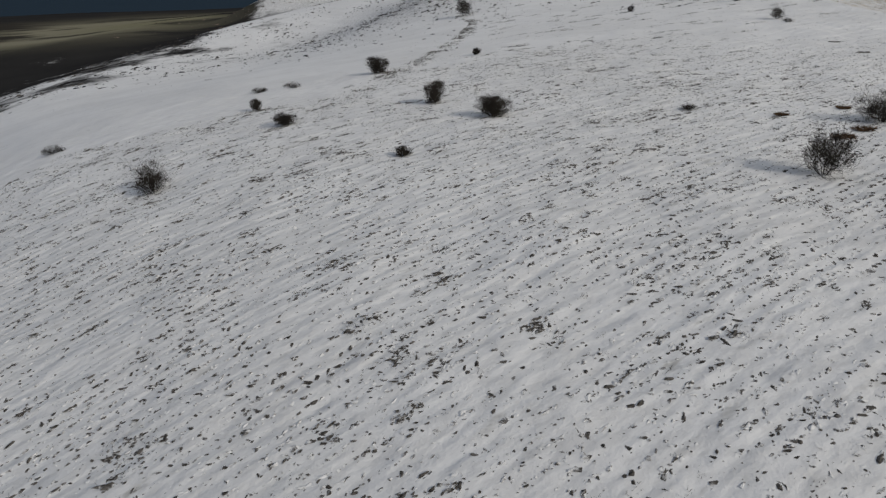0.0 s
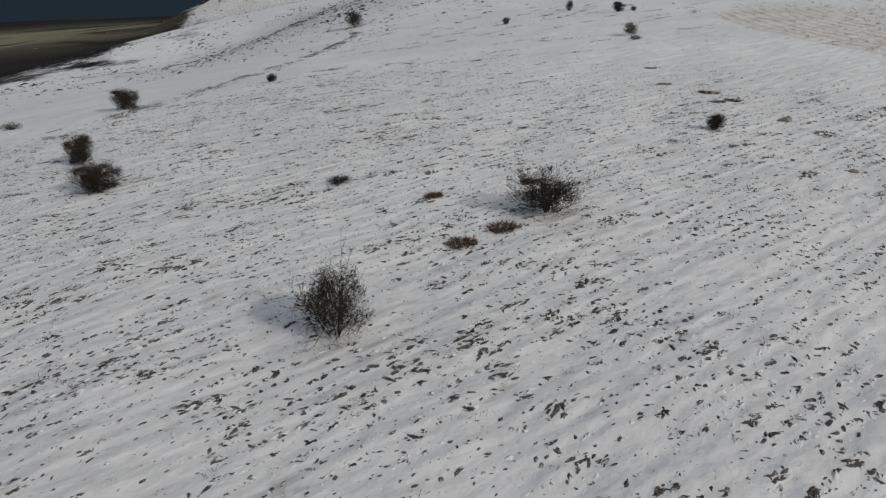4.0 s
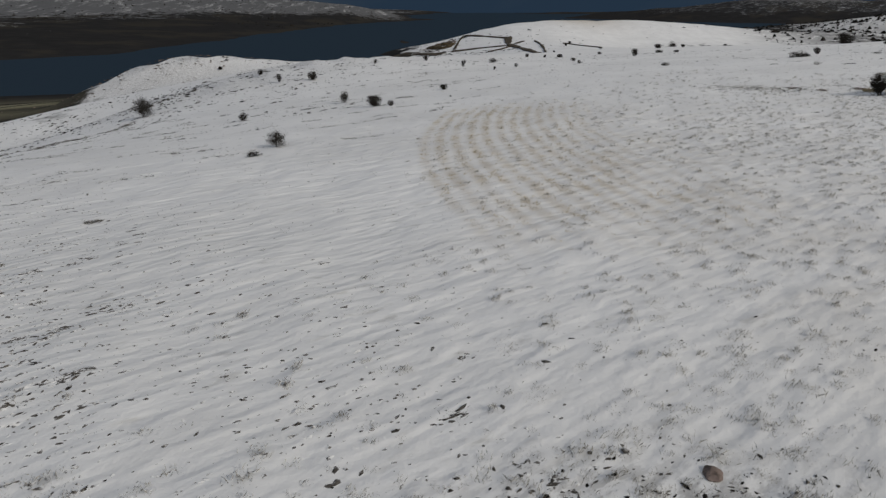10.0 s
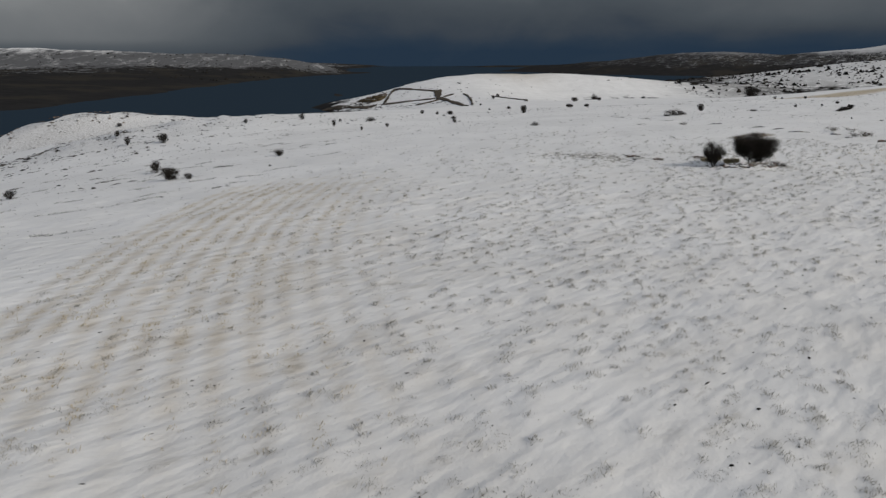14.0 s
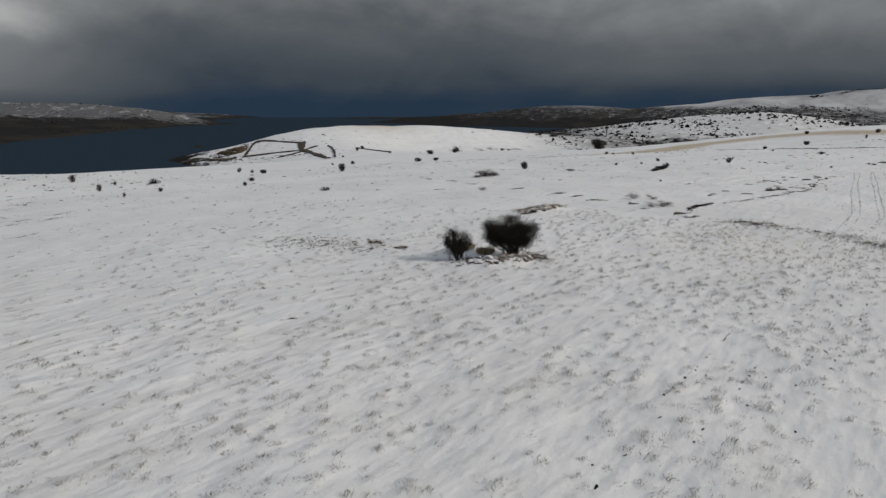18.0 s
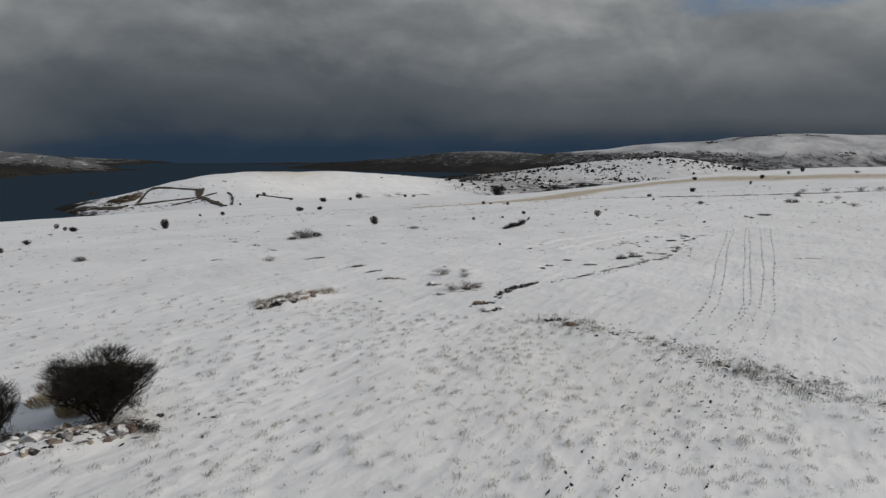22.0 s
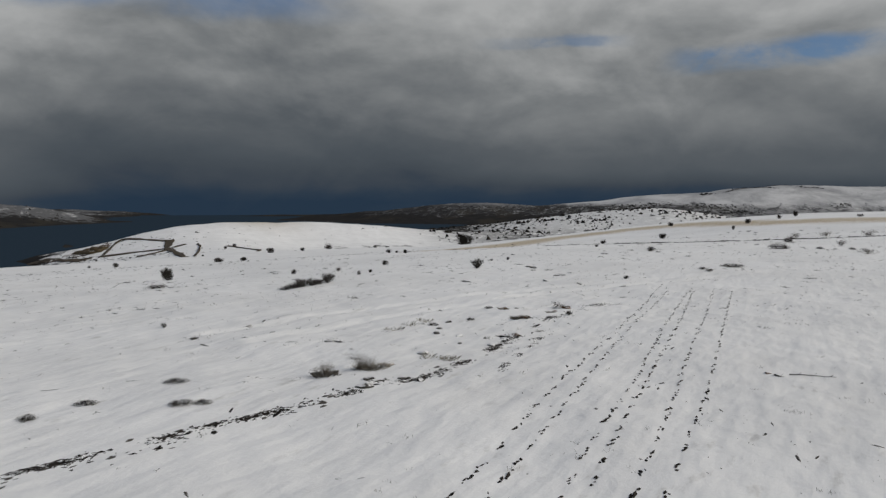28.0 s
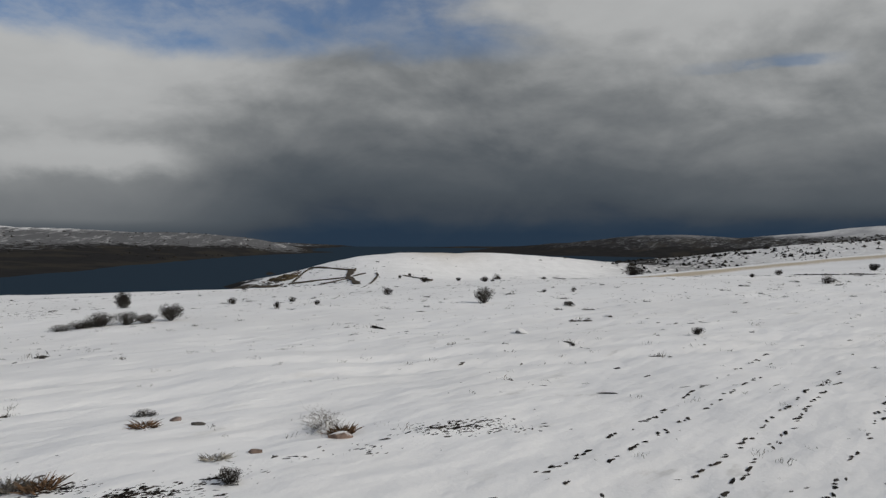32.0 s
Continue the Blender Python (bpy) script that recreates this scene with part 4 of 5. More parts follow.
tagged(clods("ditch_edge", x, y, 0.06 + 0.26 * dice.uniform(0, 1, len(x)) ** 2, dice.uniform(1.0, 2.4, len(x)), dice.normal(-0.5, 0.6, len(x)), wet_earth, tall=1.5), "dark broken edge of a snowed-up ditch", "ditch", kind="stuff")

# Scrub over the low country to the north-east and on the far shores.
x, y = np.concatenate([dice.uniform(650, 2600, 30000), dice.uniform(-1600, 100, 2200), dice.normal(1220, 190, 1500)]), np.concatenate([dice.uniform(350, 2500, 30000), dice.uniform(2300, 3300, 2200), dice.normal(1260, 190, 1500)])
z = land(x, y)
stay = (z > LAKE + 4) & (dice.uniform(0, 1, len(x)) < 0.15 + 0.85 * patchy(x, y, 240.0, 51) ** 2) & (z < 12) & (np.hypot(x - 150, y - 120) > 650)
stay &= dice.uniform(0, 1, len(x)) < 1 - 0.6 * ease(0.64 * x - 0.77 * y, -260, 120)
x, y = x[stay], y[stay]
tagged(clods("far_scrub", x, y, 1.0 + 3.0 * dice.uniform(0, 1, len(x)) ** 2, dice.uniform(1.0, 2.2, len(x)), dice.uniform(0, 6.3, len(x)), scrub_dark, tall=2.6), "dark scrub and hedges over distant snowy lowland", "scrub", kind="stuff")


# Hedge lines and copses on the snowy hills beyond the lowland.
for points, count, wide in (
    (((2696, 2336), (2835, 2377), (2953, 2379), (2972, 2281)), 150, 5),
    (((2593, 2398), (2642, 2357)), 50, 9),
    (((2933, 2009), (3049, 1993)), 60, 14),
    (((3040, 2560), (3130, 2520), (3230, 2440)), 110, 6),
    (((3180, 2330), (3300, 2280)), 70, 6),
    (((2363, 1806), (2384, 2008), (2373, 2149), (2292, 2354), (2186, 2399)), 420, 30),
):
    x, y, at = on_line(points, count, wide)
    tagged(clods("far_hedge", x, y, 1.2 + 4.0 * dice.uniform(0, 1, len(x)) ** 2, dice.uniform(1.0, 2.4, len(x)), dice.uniform(0, 6.3, len(x)), scrub_dark, tall=2.0), "dark hedge line on a distant snowy hill", "hedge", kind="stuff")

# Scrub, banks and stones at the foot of the far hill, above the lake.
x, y, at = on_line([(95, 1100), (150, 1050), (195, 980), (216, 960), (235, 915)], 260, 9)
more = on_line([(129, 1184), (182, 1158), (236, 1103), (243, 1070), (240, 990)], 60, 5)
far_x, far_y = np.concatenate([x, more[0], dice.normal(150, 40, 150), dice.uniform(240, 560, 130)]), np.concatenate([y, more[1], dice.normal(1060, 60, 150), dice.uniform(880, 1180, 130)])
tagged(clods("hill_scrub", far_x, far_y, 0.4 + 1.7 * dice.uniform(0, 1, len(far_x)) ** 2.5, dice.uniform(1.0, 3.0, len(far_x)), dice.normal(-0.9, 0.6, len(far_x)), scrub_dark), "dark scrub and banks at the foot of a snowy hill", "scrub", kind="stuff")


x, y = dice.normal(147, 14, 260), dice.normal(1140, 9, 260)
tagged(clods("hill_scree", x, y, 0.8 + 2.2 * dice.uniform(0, 1, 260) ** 2, dice.uniform(1.0, 2.4, 260), dice.uniform(0, 6.3, 260), brown_scree), "brown scree of a small cliff above the lake", "scree", kind="stuff")


# ---- shrubs ----
def limbs(seed, stems, levels, spread, forks, thick):
    """Lines of a bare shrub one metre high and wide: lists of (from, to, radius, radius, level)."""
    rng = random.Random(seed)
    lines = []

    def grow(start, way, length, radius, level):
        at, step_count = start, 3 if level < levels else 2
        for step in range(step_count):
            bend = Vector((rng.gauss(0, 0.3), rng.gauss(0, 0.3), rng.gauss(0.04, 0.2)))
            way = (way + bend).normalized()
            to = at + way * (length / step_count)
            if to.z < 0.015:
                to.z = 0.015 + 0.02 * rng.random()
            thin = radius * (1 - 0.5 * (step + 1) / step_count)
            lines.append((at.copy(), to.copy(), radius * (1 - 0.5 * step / step_count), thin, level))
            at = to
            if level < levels:
                for _ in range(forks + (1 if level == levels - 1 else 0)):
                    side = Vector((rng.gauss(0, 1), rng.gauss(0, 1), rng.gauss(0.15, 0.8))).normalized()
                    grow(at, (way * 0.55 + side).normalized(), length * rng.uniform(0.40, 0.70), thin * 0.72, level + 1)

    for number in range(stems):
        turn = 2 * math.pi * (number + rng.random()) / stems
        lie = spread * rng.uniform(0.15, 1.0)
        way = Vector((math.cos(turn) * lie, math.sin(turn) * lie, 1.0)).normalized()
        foot = Vector((math.cos(turn) * 0.03 * lie, math.sin(turn) * 0.03 * lie, -0.04))
        grow(foot, way, rng.uniform(0.4, 0.62), thick, 1)
    return lines


def prisms(name, lines):
    """A mesh of thin three-sided rods."""
    if not lines:
        lines = [(Vector((0, 0, 0)), Vector((0, 0, 0.1)), 0.004, 0.003, 1)]
    a, b = np.array([l[0] for l in lines]), np.array([l[1] for l in lines])
    ra, rb = np.array([l[2] for l in lines]), np.array([l[3] for l in lines])
    way = b - a
    way = way / (np.linalg.norm(way, axis=1, keepdims=True) + 1e-9)
    side = np.cross(way, np.where(np.abs(way[:, 2:]) > 0.8, [[1.0, 0, 0]], [[0, 0, 1.0]]))
    side = side / (np.linalg.norm(side, axis=1, keepdims=True) + 1e-9)
    other = np.cross(way, side)
    rings = []
    for centre, radius in ((a, ra), (b, rb)):
        for k in range(3):
            t = 2 * math.pi * k / 3
            rings.append(centre + radius[:, None] * (math.cos(t) * side + math.sin(t) * other))
    verts = np.stack(rings, 1).reshape(-1, 3)
    base = 6 * np.arange(len(lines))[:, None]
    faces = np.concatenate([base + np.array(f)[None] for f in ((0, 1, 4, 3), (1, 2, 5, 4), (2, 0, 3, 5))])
    data = bpy.data.meshes.new(name)
    data.from_pydata(verts.tolist(), [], faces.tolist())
    data.update()
    return data


def fitted(lines):
    """Scales lines so that they fill a shape one wide and one high."""
    ends = np.array([l[1] for l in lines])
    wide_x, wide_y = (np.percentile(np.abs(ends[:, k] - np.median(ends[:, k])), 95) * 2.1 for k in (0, 1))
    high = np.percentile(ends[:, 2], 98)
    fit_to = Vector((1 / wide_x, 1 / wide_y, 1 / high))
    return [(a * fit_to, b * fit_to, ra, rb, level) for a, b, ra, rb, level in lines]


def rounded_off(lines, middle, rise):
    """Leaves out what sticks far out of an egg-shaped crown."""
    kept = []
    for line in lines:
        to = line[1]
        out = (to.x * to.x + to.y * to.y) / 0.25 + max(0.0, to.z - middle) ** 2 / rise**2
        if line[4] < 2 or out < 1.0:
            kept.append(line)
    return kept


def tangle(seed, count, middle, rise, thick):
    """Fine short twigs in uneven tufts through a crown."""
    rng = random.Random(seed * 7 + 1)
    tufts = []
    for number in range(44):
        a, h, r = 2.4 * number + rng.uniform(-0.5, 0.5), rng.uniform(-1, 1), rng.uniform(0.3, 0.97)
        flat = math.sqrt(max(0.0, 1 - h * h))
        tufts.append((Vector((math.cos(a) * flat * r * 0.5, math.sin(a) * flat * r * 0.5, middle + h * r * rise)), rng.uniform(0.045, 0.10)))
    lines = []
    while len(lines) < count * 2:
        heart, loose = rng.choice(tufts)
        at = heart + Vector((rng.gauss(0, loose), rng.gauss(0, loose), rng.gauss(0, loose)))
        if at.z < 0.03 or (at.x * at.x + at.y * at.y) / 0.25 + ((at.z - middle) / rise) ** 2 > 1.05:
            continue
        way = (at - Vector((0, 0, middle - rise * 1.1))).normalized() + Vector((rng.gauss(0, 0.5), rng.gauss(0, 0.5), rng.gauss(0, 0.4)))
        mid = at + way.normalized() * rng.uniform(0.03, 0.07)
        tip = mid + (way + Vector((rng.gauss(0, 0.5), rng.gauss(0, 0.5), rng.gauss(0, 0.5)))).normalized() * rng.uniform(0.02, 0.07)
        lines.append((at, mid, thick, thick * 0.8, 4))
        lines.append((mid, tip, thick * 0.8, thick * 0.4, 4))
    return lines


def fanned(lines, foot):
    """Narrows the lower crown, so that it opens upwards like a fan."""
    def drawn_in(p):
        k = foot + (1.12 - foot) * min(max(p.z, 0.0), 1.0) ** 0.8
        return Vector((p.x * k, p.y * k, p.z))
    return [(drawn_in(a), drawn_in(b), ra, rb, level) for a, b, ra, rb, level in lines]


def shrub_kind(seed, stems, levels, spread, forks, thick, branch_material, twig_material, fuzz=0, middle=0.54, rise=0.48, fine=0.006, trim=True, fan=1.0):
    lines = fitted(limbs(seed, stems, levels, spread, forks, thick))
    if fuzz:
        lines = (rounded_off(lines, middle, rise) if trim else lines) + tangle(seed, fuzz, middle, rise, fine)
    if fan < 1.0:
        lines = fanned(lines, fan)
    meshes = (prisms("stem", [l for l in lines if l[4] < 3]), prisms("crown", [l for l in lines if l[4] >= 3]))
    meshes[0].materials.append(branch_material)
    meshes[1].materials.append(twig_material)
    return meshes


def stand(kind, name, x, y, wide, high, turn, label, category, group=""):
    """A shrub of a kind, as a thing with its branches and its twigs as parts."""
    base = tagged(new(name), label, category, group)
    base.matrix_world = Matrix.LocRotScale((x, y, resting(x, y) - 0.03), Euler((0, 0, turn)), (wide, wide, high))
    for data, grade in zip(kind, ("", "stuff")):
        tagged(new(data.name.split(".")[0], data), kind=grade).parent = base
    return base


DENSE = [shrub_kind(seed, 13, 3, spread, 3, 0.014, bark, brush_twig, 3600, fine=0.0031, fan=0.85) for seed, spread in ((1, 1.2), (2, 1.6), (3, 0.9), (4, 2.0))]
SMALL = [shrub_kind(seed, 8, 3, spread, 2, 0.020, bark, brush_twig, 1100, fine=0.0065, fan=0.85) for seed, spread in ((6, 1.4), (7, 1.8), (8, 1.0))]
THIN = [shrub_kind(seed, 9, 3, 1.1, 2, 0.0085, bark, brush_twig, 2300, 0.40, 0.42, 0.0029, False) for seed in (11, 12)]
PALE = [shrub_kind(seed, 9, 3, 1.2, 2, 0.0075, pale_twig, pale_twig, 420, 0.5, 0.42, 0.0036, False) for seed in (15, 16)]
LOW = [shrub_kind(seed, 12, 3, 2.4, 2, 0.012, bark, brush_twig, 520, middle=0.35, rise=0.6, fine=0.006) for seed in (21, 22)]

HILLSIDE_SHRUBS = [
    (-33.1, 56.6, 1.8, 0.8),
    (-11.3, 48.4, 1.5, 1.0),
    (-2.2, 36.5, 1.1, 0.6),
    (-15.4, 56.6, 1.1, 1.2),
    (-18.5, 70.1, 1.7, 0.7),
    (-15.1, 69.7, 1.6, 0.7),
    (3.2, 43.7, 2.0, 1.6),
    (-0.6, 50.6, 1.4, 1.9),
    (-6.8, 73.3, 2.1, 2.0),
    (38.5, 29.7, 0.9, 0.4),
    (4.0, 83.6, 1.2, 0.9),
    (33.9, 46.6, 1.15, 0.95),
    (42.6, 89.1, 1.3, 0.6),
    (33.9, 130.7, 1.5, 1.3),
    (52.2, 130.1, 2.3, 1.8),
    (54.5, 129.4, 1.2, 0.9),
    (47.3, 144.7, 1.7, 2.1),
    (29.3, 200.4, 1.5, 2.1),
    (2.6, 240.9, 2.1, 1.4),
    (63.9, 152.0, 1.7, 1.2),
    (37.4, 196.9, 2.5, 2.2),
    (21.5, 222.3, 1.7, 1.8),
]
SHOULDER_SHRUBS = [
    (102.9, 272.2, 1.6, 1.5),
    (105.3, 256.1, 1.2, 1.2),
    (107.3, 244.8, 2.0, 1.3),
    (101.5, 207.7, 1.6, 1.1),
    (51.8, 222.4, 1.2, 1.4),
    (78.6, 189.3, 0.6, 1.0),
    (65.4, 225.6, 1.7, 2.0),
    (74.8, 214.6, 0.8, 1.0),
    (110.2, 170.3, 2.2, 0.8),
    (82.2, 214.7, 3.1, 1.4),
    (99.2, 194.2, 1.0, 1.0),
    (156.1, 144.8, 0.3, 0.3),
    (139.4, 172.6, 4.2, 1.7),
    (141.6, 173.6, 2.4, 0.9),
    (137.4, 171.6, 1.6, 0.6),
    (-36.0, 436.7, 2.7, 2.4),
    (178.6, 135.7, 0.5, 0.3),
    (124.9, 229.1, 1.9, 2.4),
    (168.3, 162.5, 1.6, 0.55),
    (169.2, 163.0, 1.5, 0.85),
    (170.3, 163.7, 1.5, 0.8),
    (168.8, 162.9, 1.7, 0.6),
    (167.5, 162.1, 1.3, 0.45),
    (171.2, 164.2, 1.2, 0.6),
    (172.3, 165.0, 1.5, 1.15),
    (157.9, 174.5, 2.6, 0.4),
]
PLATEAU_SHRUBS = [
    (180.5, 175.4, 0.5, 0.5),
    (178.6, 181.2, 0.7, 0.5),
    (177.8, 171.6, 0.5, 0.6),
    (161.0, 200.6, 1.8, 1.9),
    (195.7, 150.0, 0.6, 0.4),
    (173.7, 183.2, 0.8, 0.7),
    (191.9, 170.7, 1.5, 1.3),
    (214.8, 154.6, 2.9, 0.5),
    (200.0, 181.3, 0.4, 0.3),
    (202.9, 181.8, 0.5, 0.5),
]
MEADOW_SHRUBS = [
    (375.5, 683.4, 4.2, 2.8),
    (417.6, 758.2, 4.6, 3.0),
    (150.0, 374.7, 1.5, 1.2),
    (158.4, 370.4, 2.2, 2.0),
    (196.4, 391.6, 4.3, 2.3),
    (206.8, 394.4, 3.3, 1.9),
    (245.8, 519.3, 5.3, 3.4),
    (267.8, 528.6, 3.5, 2.4),
    (210.7, 244.3, 1.4, 1.1),
    (211.8, 242.3, 0.9, 0.7),
    (205.5, 223.0, 1.0, 1.0),
    (187.0, 187.1, 1.1, 0.8),
    (246.2, 173.2, 3.6, 1.2),
    (228.6, 181.8, 1.3, 0.9),
    (235.8, 203.6, 0.8, 0.6),
    (339.7, 290.0, 2.2, 1.6),
    (342.7, 259.1, 2.0, 1.8),
    (323.5, 248.2, 1.1, 1.6),
    (359.8, 260.7, 1.7, 1.6),
    (374.4, 265.5, 1.8, 2.3),
    (277.2, 194.9, 2.3, 1.1),
    (253.1, 171.2, 1.4, 0.5),
    (254.4, 166.9, 1.2, 0.5),
    (209.5, 153.9, 0.9, 0.4),
    (207.7, 151.4, 0.9, 0.4),
    (196.2, 165.7, 0.9, 0.3),
    (371.0, 240.0, 2.6, 1.2),
    (388.0, 238.0, 2.0, 1.0),
    (261.4, 232.6, 1.6, 1.2),
    (296.7, 249.6, 2.2, 1.8),
    (246.8, 825.8, 2.6, 2.4),
    (283.0, 913.8, 4.3, 4.3),
    (302.4, 969.6, 4.9, 4.2),
    (359.8, 485.6, 12.0, 8.5),
]
BARE_BUSHES = [
    (5.2, 176.8, 4.2, 4.8),
    (16.1, 27.7, 2.0, 2.4),
    (23.1, 35.7, 3.0, 2.0),
    (43.7, 94.7, 1.8, 1.8),
    (14.9, 41.5, 1.1, 0.4),
    (-17.0, 38.0, 2.3, 2.1),
    (73.1, 203.4, 0.9, 2.0),
    (84.3, 193.8, 0.9, 1.1),
    (160.9, 128.5, 1.0, 0.6),
    (162.6, 128.7, 1.3, 0.75),
]
GREY_BRUSH = [
    (140.7, 129.6, 1.9, 0.7),
    (143.1, 129.7, 0.9, 0.4),
    (141.8, 127.1, 1.4, 0.5),
    (129.4, 150.1, 1.7, 0.6),
    (138.0, 122.2, 1.4, 0.6),
    (139.2, 121.8, 1.7, 0.8),
    (140.3, 122.3, 1.3, 0.6),
    (270.6, 179.3, 2.2, 1.0),
    (246.2, 159.5, 2.6, 0.8),
    (305.2, 196.0, 3.4, 1.7),
    (301.9, 204.0, 2.8, 1.3),
    (296.0, 207.0, 2.4, 1.2),
    (309.5, 193.0, 2.8, 1.4),
    (289.5, 203.5, 1.8, 0.8),
]

GROUPS = (
    (HILLSIDE_SHRUBS, "bare shrubs on the hillside", "on the snowy ploughed hillside"),
    (SHOULDER_SHRUBS, "bare shrubs on the shoulder", "on the snowy hill shoulder"),
    (PLATEAU_SHRUBS, "bare shrubs on the plateau", "on the snow-covered plateau"),
    (MEADOW_SHRUBS, "bare shrubs near the saddle", "on the snowy rise"),
)
pick = random.Random(5)
for table, group, spot in GROUPS:
    for x, y, wide, high in table:
        flat_one = high < 0.5 * wide
        kind = pick.choice(LOW if flat_one and wide < 5 else DENSE if math.hypot(x - held(x * 0.7, 0, 180), y - 60) < 60 or wide > 1.7 else SMALL)
        shape = "low spreading" if flat_one else "tall narrow" if high > wide * 1.15 else "rounded dense"
        stand(kind, "shrub", x, y, max(wide * (1.2 if wide > 1.2 and y < 100 else 0.95), 0.35), max(high * 0.88, 0.3), pick.uniform(0, 6.3), f"{shape} dark leafless thorn shrub {spot}", "shrub", group)
for x, y, wide, high in BARE_BUSHES:
    stand(pick.choice(PALE if x > 150 else THIN), "bare_bush", x, y, wide, high, pick.uniform(0, 6.3), "thin pale leafless bush beside a furrow" if x > 150 else "thin leafless bush with fine upright twigs in snow", "bush", "thin leafless bushes")

for x, y, wide, high in GREY_BRUSH:
    stand(pick.choice(PALE), "grey_brush", x, y, wide, high, pick.uniform(0, 6.3), "low grey twiggy brush " + ("over an old field wall" if x < 150 else "on the snowy rise"), "brush", "grey brush")

stand(THIN[0], "bare_tree", 355.0, 757.0, 9.0, 8.0, 0.4, "lone spreading leafless tree on a far snowy slope", "tree")
# The pair of thorn trees on the plateau, over a heap of stones.
BIG = shrub_kind(41, 13, 4, 1.4, 2, 0.013, bark, twig, 13000, 0.56, 0.42, 0.0021, fan=0.64)
SLIM = shrub_kind(42, 8, 4, 0.9, 2, 0.015, bark, twig, 3400, 0.54, 0.40, 0.0030, fan=0.6)
stand(BIG, "thorn_tree", 112.4, 104.4, 4.4, 3.0, 2.17, "large dense black leafless thorn tree above a stone heap", "tree")
stand(SLIM, "thorn_tree", 108.3, 104.9, 2.3, 2.7, 2.0, "slim dark leafless thorn tree beside a larger one", "tree")


# ---- stones and clumps ----
def stone(name, x, y, size, material, label, group="", flat=0.7, seed=0):
    """A broken, angular stone with worn edges, bedded in the ground."""
    bm = bmesh.new()
    rng = random.Random(seed)
    for _ in range(26):
        way = Vector((rng.gauss(0, 1), rng.gauss(0, 1), rng.gauss(0, 1))).normalized() * rng.uniform(0.8, 1.1)
        bm.verts.new((way.x * 1.3 * size / 2, way.y * size / 2, way.z * flat * size / 2))
    hull = bmesh.ops.convex_hull(bm, input=bm.verts)
    bmesh.ops.delete(bm, geom=[v for v in bm.verts if not v.link_faces], context="VERTS")
    bmesh.ops.bevel(bm, geom=bm.edges[:], offset=size * 0.035, segments=1, affect="EDGES", clamp_overlap=True)
    data = bpy.data.meshes.new(name)
    bm.to_mesh(data)
    bm.free()
    data.materials.append(material)
    ob = tagged(new(name, data), label, "stone", group)
    ob.matrix_world = pose(x, y, resting(x, y) - size * flat * 0.06, rng.uniform(-9, 9), rng.uniform(-9, 9), rng.uniform(0, 360))
    return ob


def clump(name, x, y, wide, tall, count, material, label, category="dry grass"):
    """One thick clump of grass with its own middle, as a thing of blades and a matted foot."""
    base = tagged(new(name), label, category)
    z = resting(x, y)
    base.location = (x, y, z)
    count = int(count * 1.9)
    r, a = wide / 2 * np.sqrt(dice.uniform(0, 1, count)), dice.uniform(0, 2 * math.pi, count)
    fx, fy = r * np.cos(a), r * np.sin(a)
    out = 0.25 / max(wide, 0.1)
    tx, ty = fx * (1 + out) + dice.normal(0, 0.10, count), fy * (1 + out) + dice.normal(0, 0.10, count)
    tz = tall * dice.uniform(0.45, 1.1, count)
    fz = ground_at(x + fx, y + fy) - z - 0.03
    turn = dice.uniform(0, 6.3, count)
    wx, wy = np.cos(turn) * 0.0045, np.sin(turn) * 0.0045
    quad = np.stack([np.stack([fx - wx, fy - wy, fz], 1), np.stack([fx + wx, fy + wy, fz], 1), np.stack([(fx + tx) / 2 + wx, (fy + ty) / 2 + wy, fz + tz * 0.7], 1), np.stack([tx, ty, fz + tz], 1)], 1)
    tagged(joined("blade_tuft", quad.reshape(-1, 3), np.arange(4 * count).reshape(-1, 4), material, base), kind="stuff")
    bm = bmesh.new()
    bmesh.ops.create_icosphere(bm, subdivisions=2, radius=1.0)
    for vert in bm.verts:
        vert.co = Vector((vert.co.x * wide * 0.12, vert.co.y * wide * 0.09, vert.co.z * tall * 0.10)) * (1 + 0.4 * noise.noise(vert.co * 2 + Vector((x, y, 0))))
    part("matted_foot", bm, material, base)
    return base


for number, (x, y, wide, tall) in enumerate(((21.3, 34.2, 0.9, 0.2), (19.8, 33.2, 0.8, 0.18), (19.0, 38.3, 0.55, 0.16), (23.1, 39.5, 0.5, 0.16), (36.2, 28.7, 0.9, 0.24), (31.5, 26.7, 0.7, 0.2), (37.5, 56.8, 0.8, 0.12), (37.9, 53.6, 0.5, 0.1))):
    clump("grass_clump", x, y, wide, tall, 260, rust_grass, "rust-brown dead grass clump on ploughed snow")
clump("grass_clump", 111.2, 106.4, 1.2, 0.5, 420, stubble_straw, "pale yellow grass clump between two thorn trees")


def capped_stone(x, y, size, kind, label, group="", flat=0.7, seed=0, cover=0.5):
    """A broken stone, bedded in the ground, with snow lying on its top."""
    level = min(SNOW_LEVELS, key=lambda v: abs(v - cover))
    return stone("stone", x, y, size, SNOWED[kind, level], label, group, flat, seed)


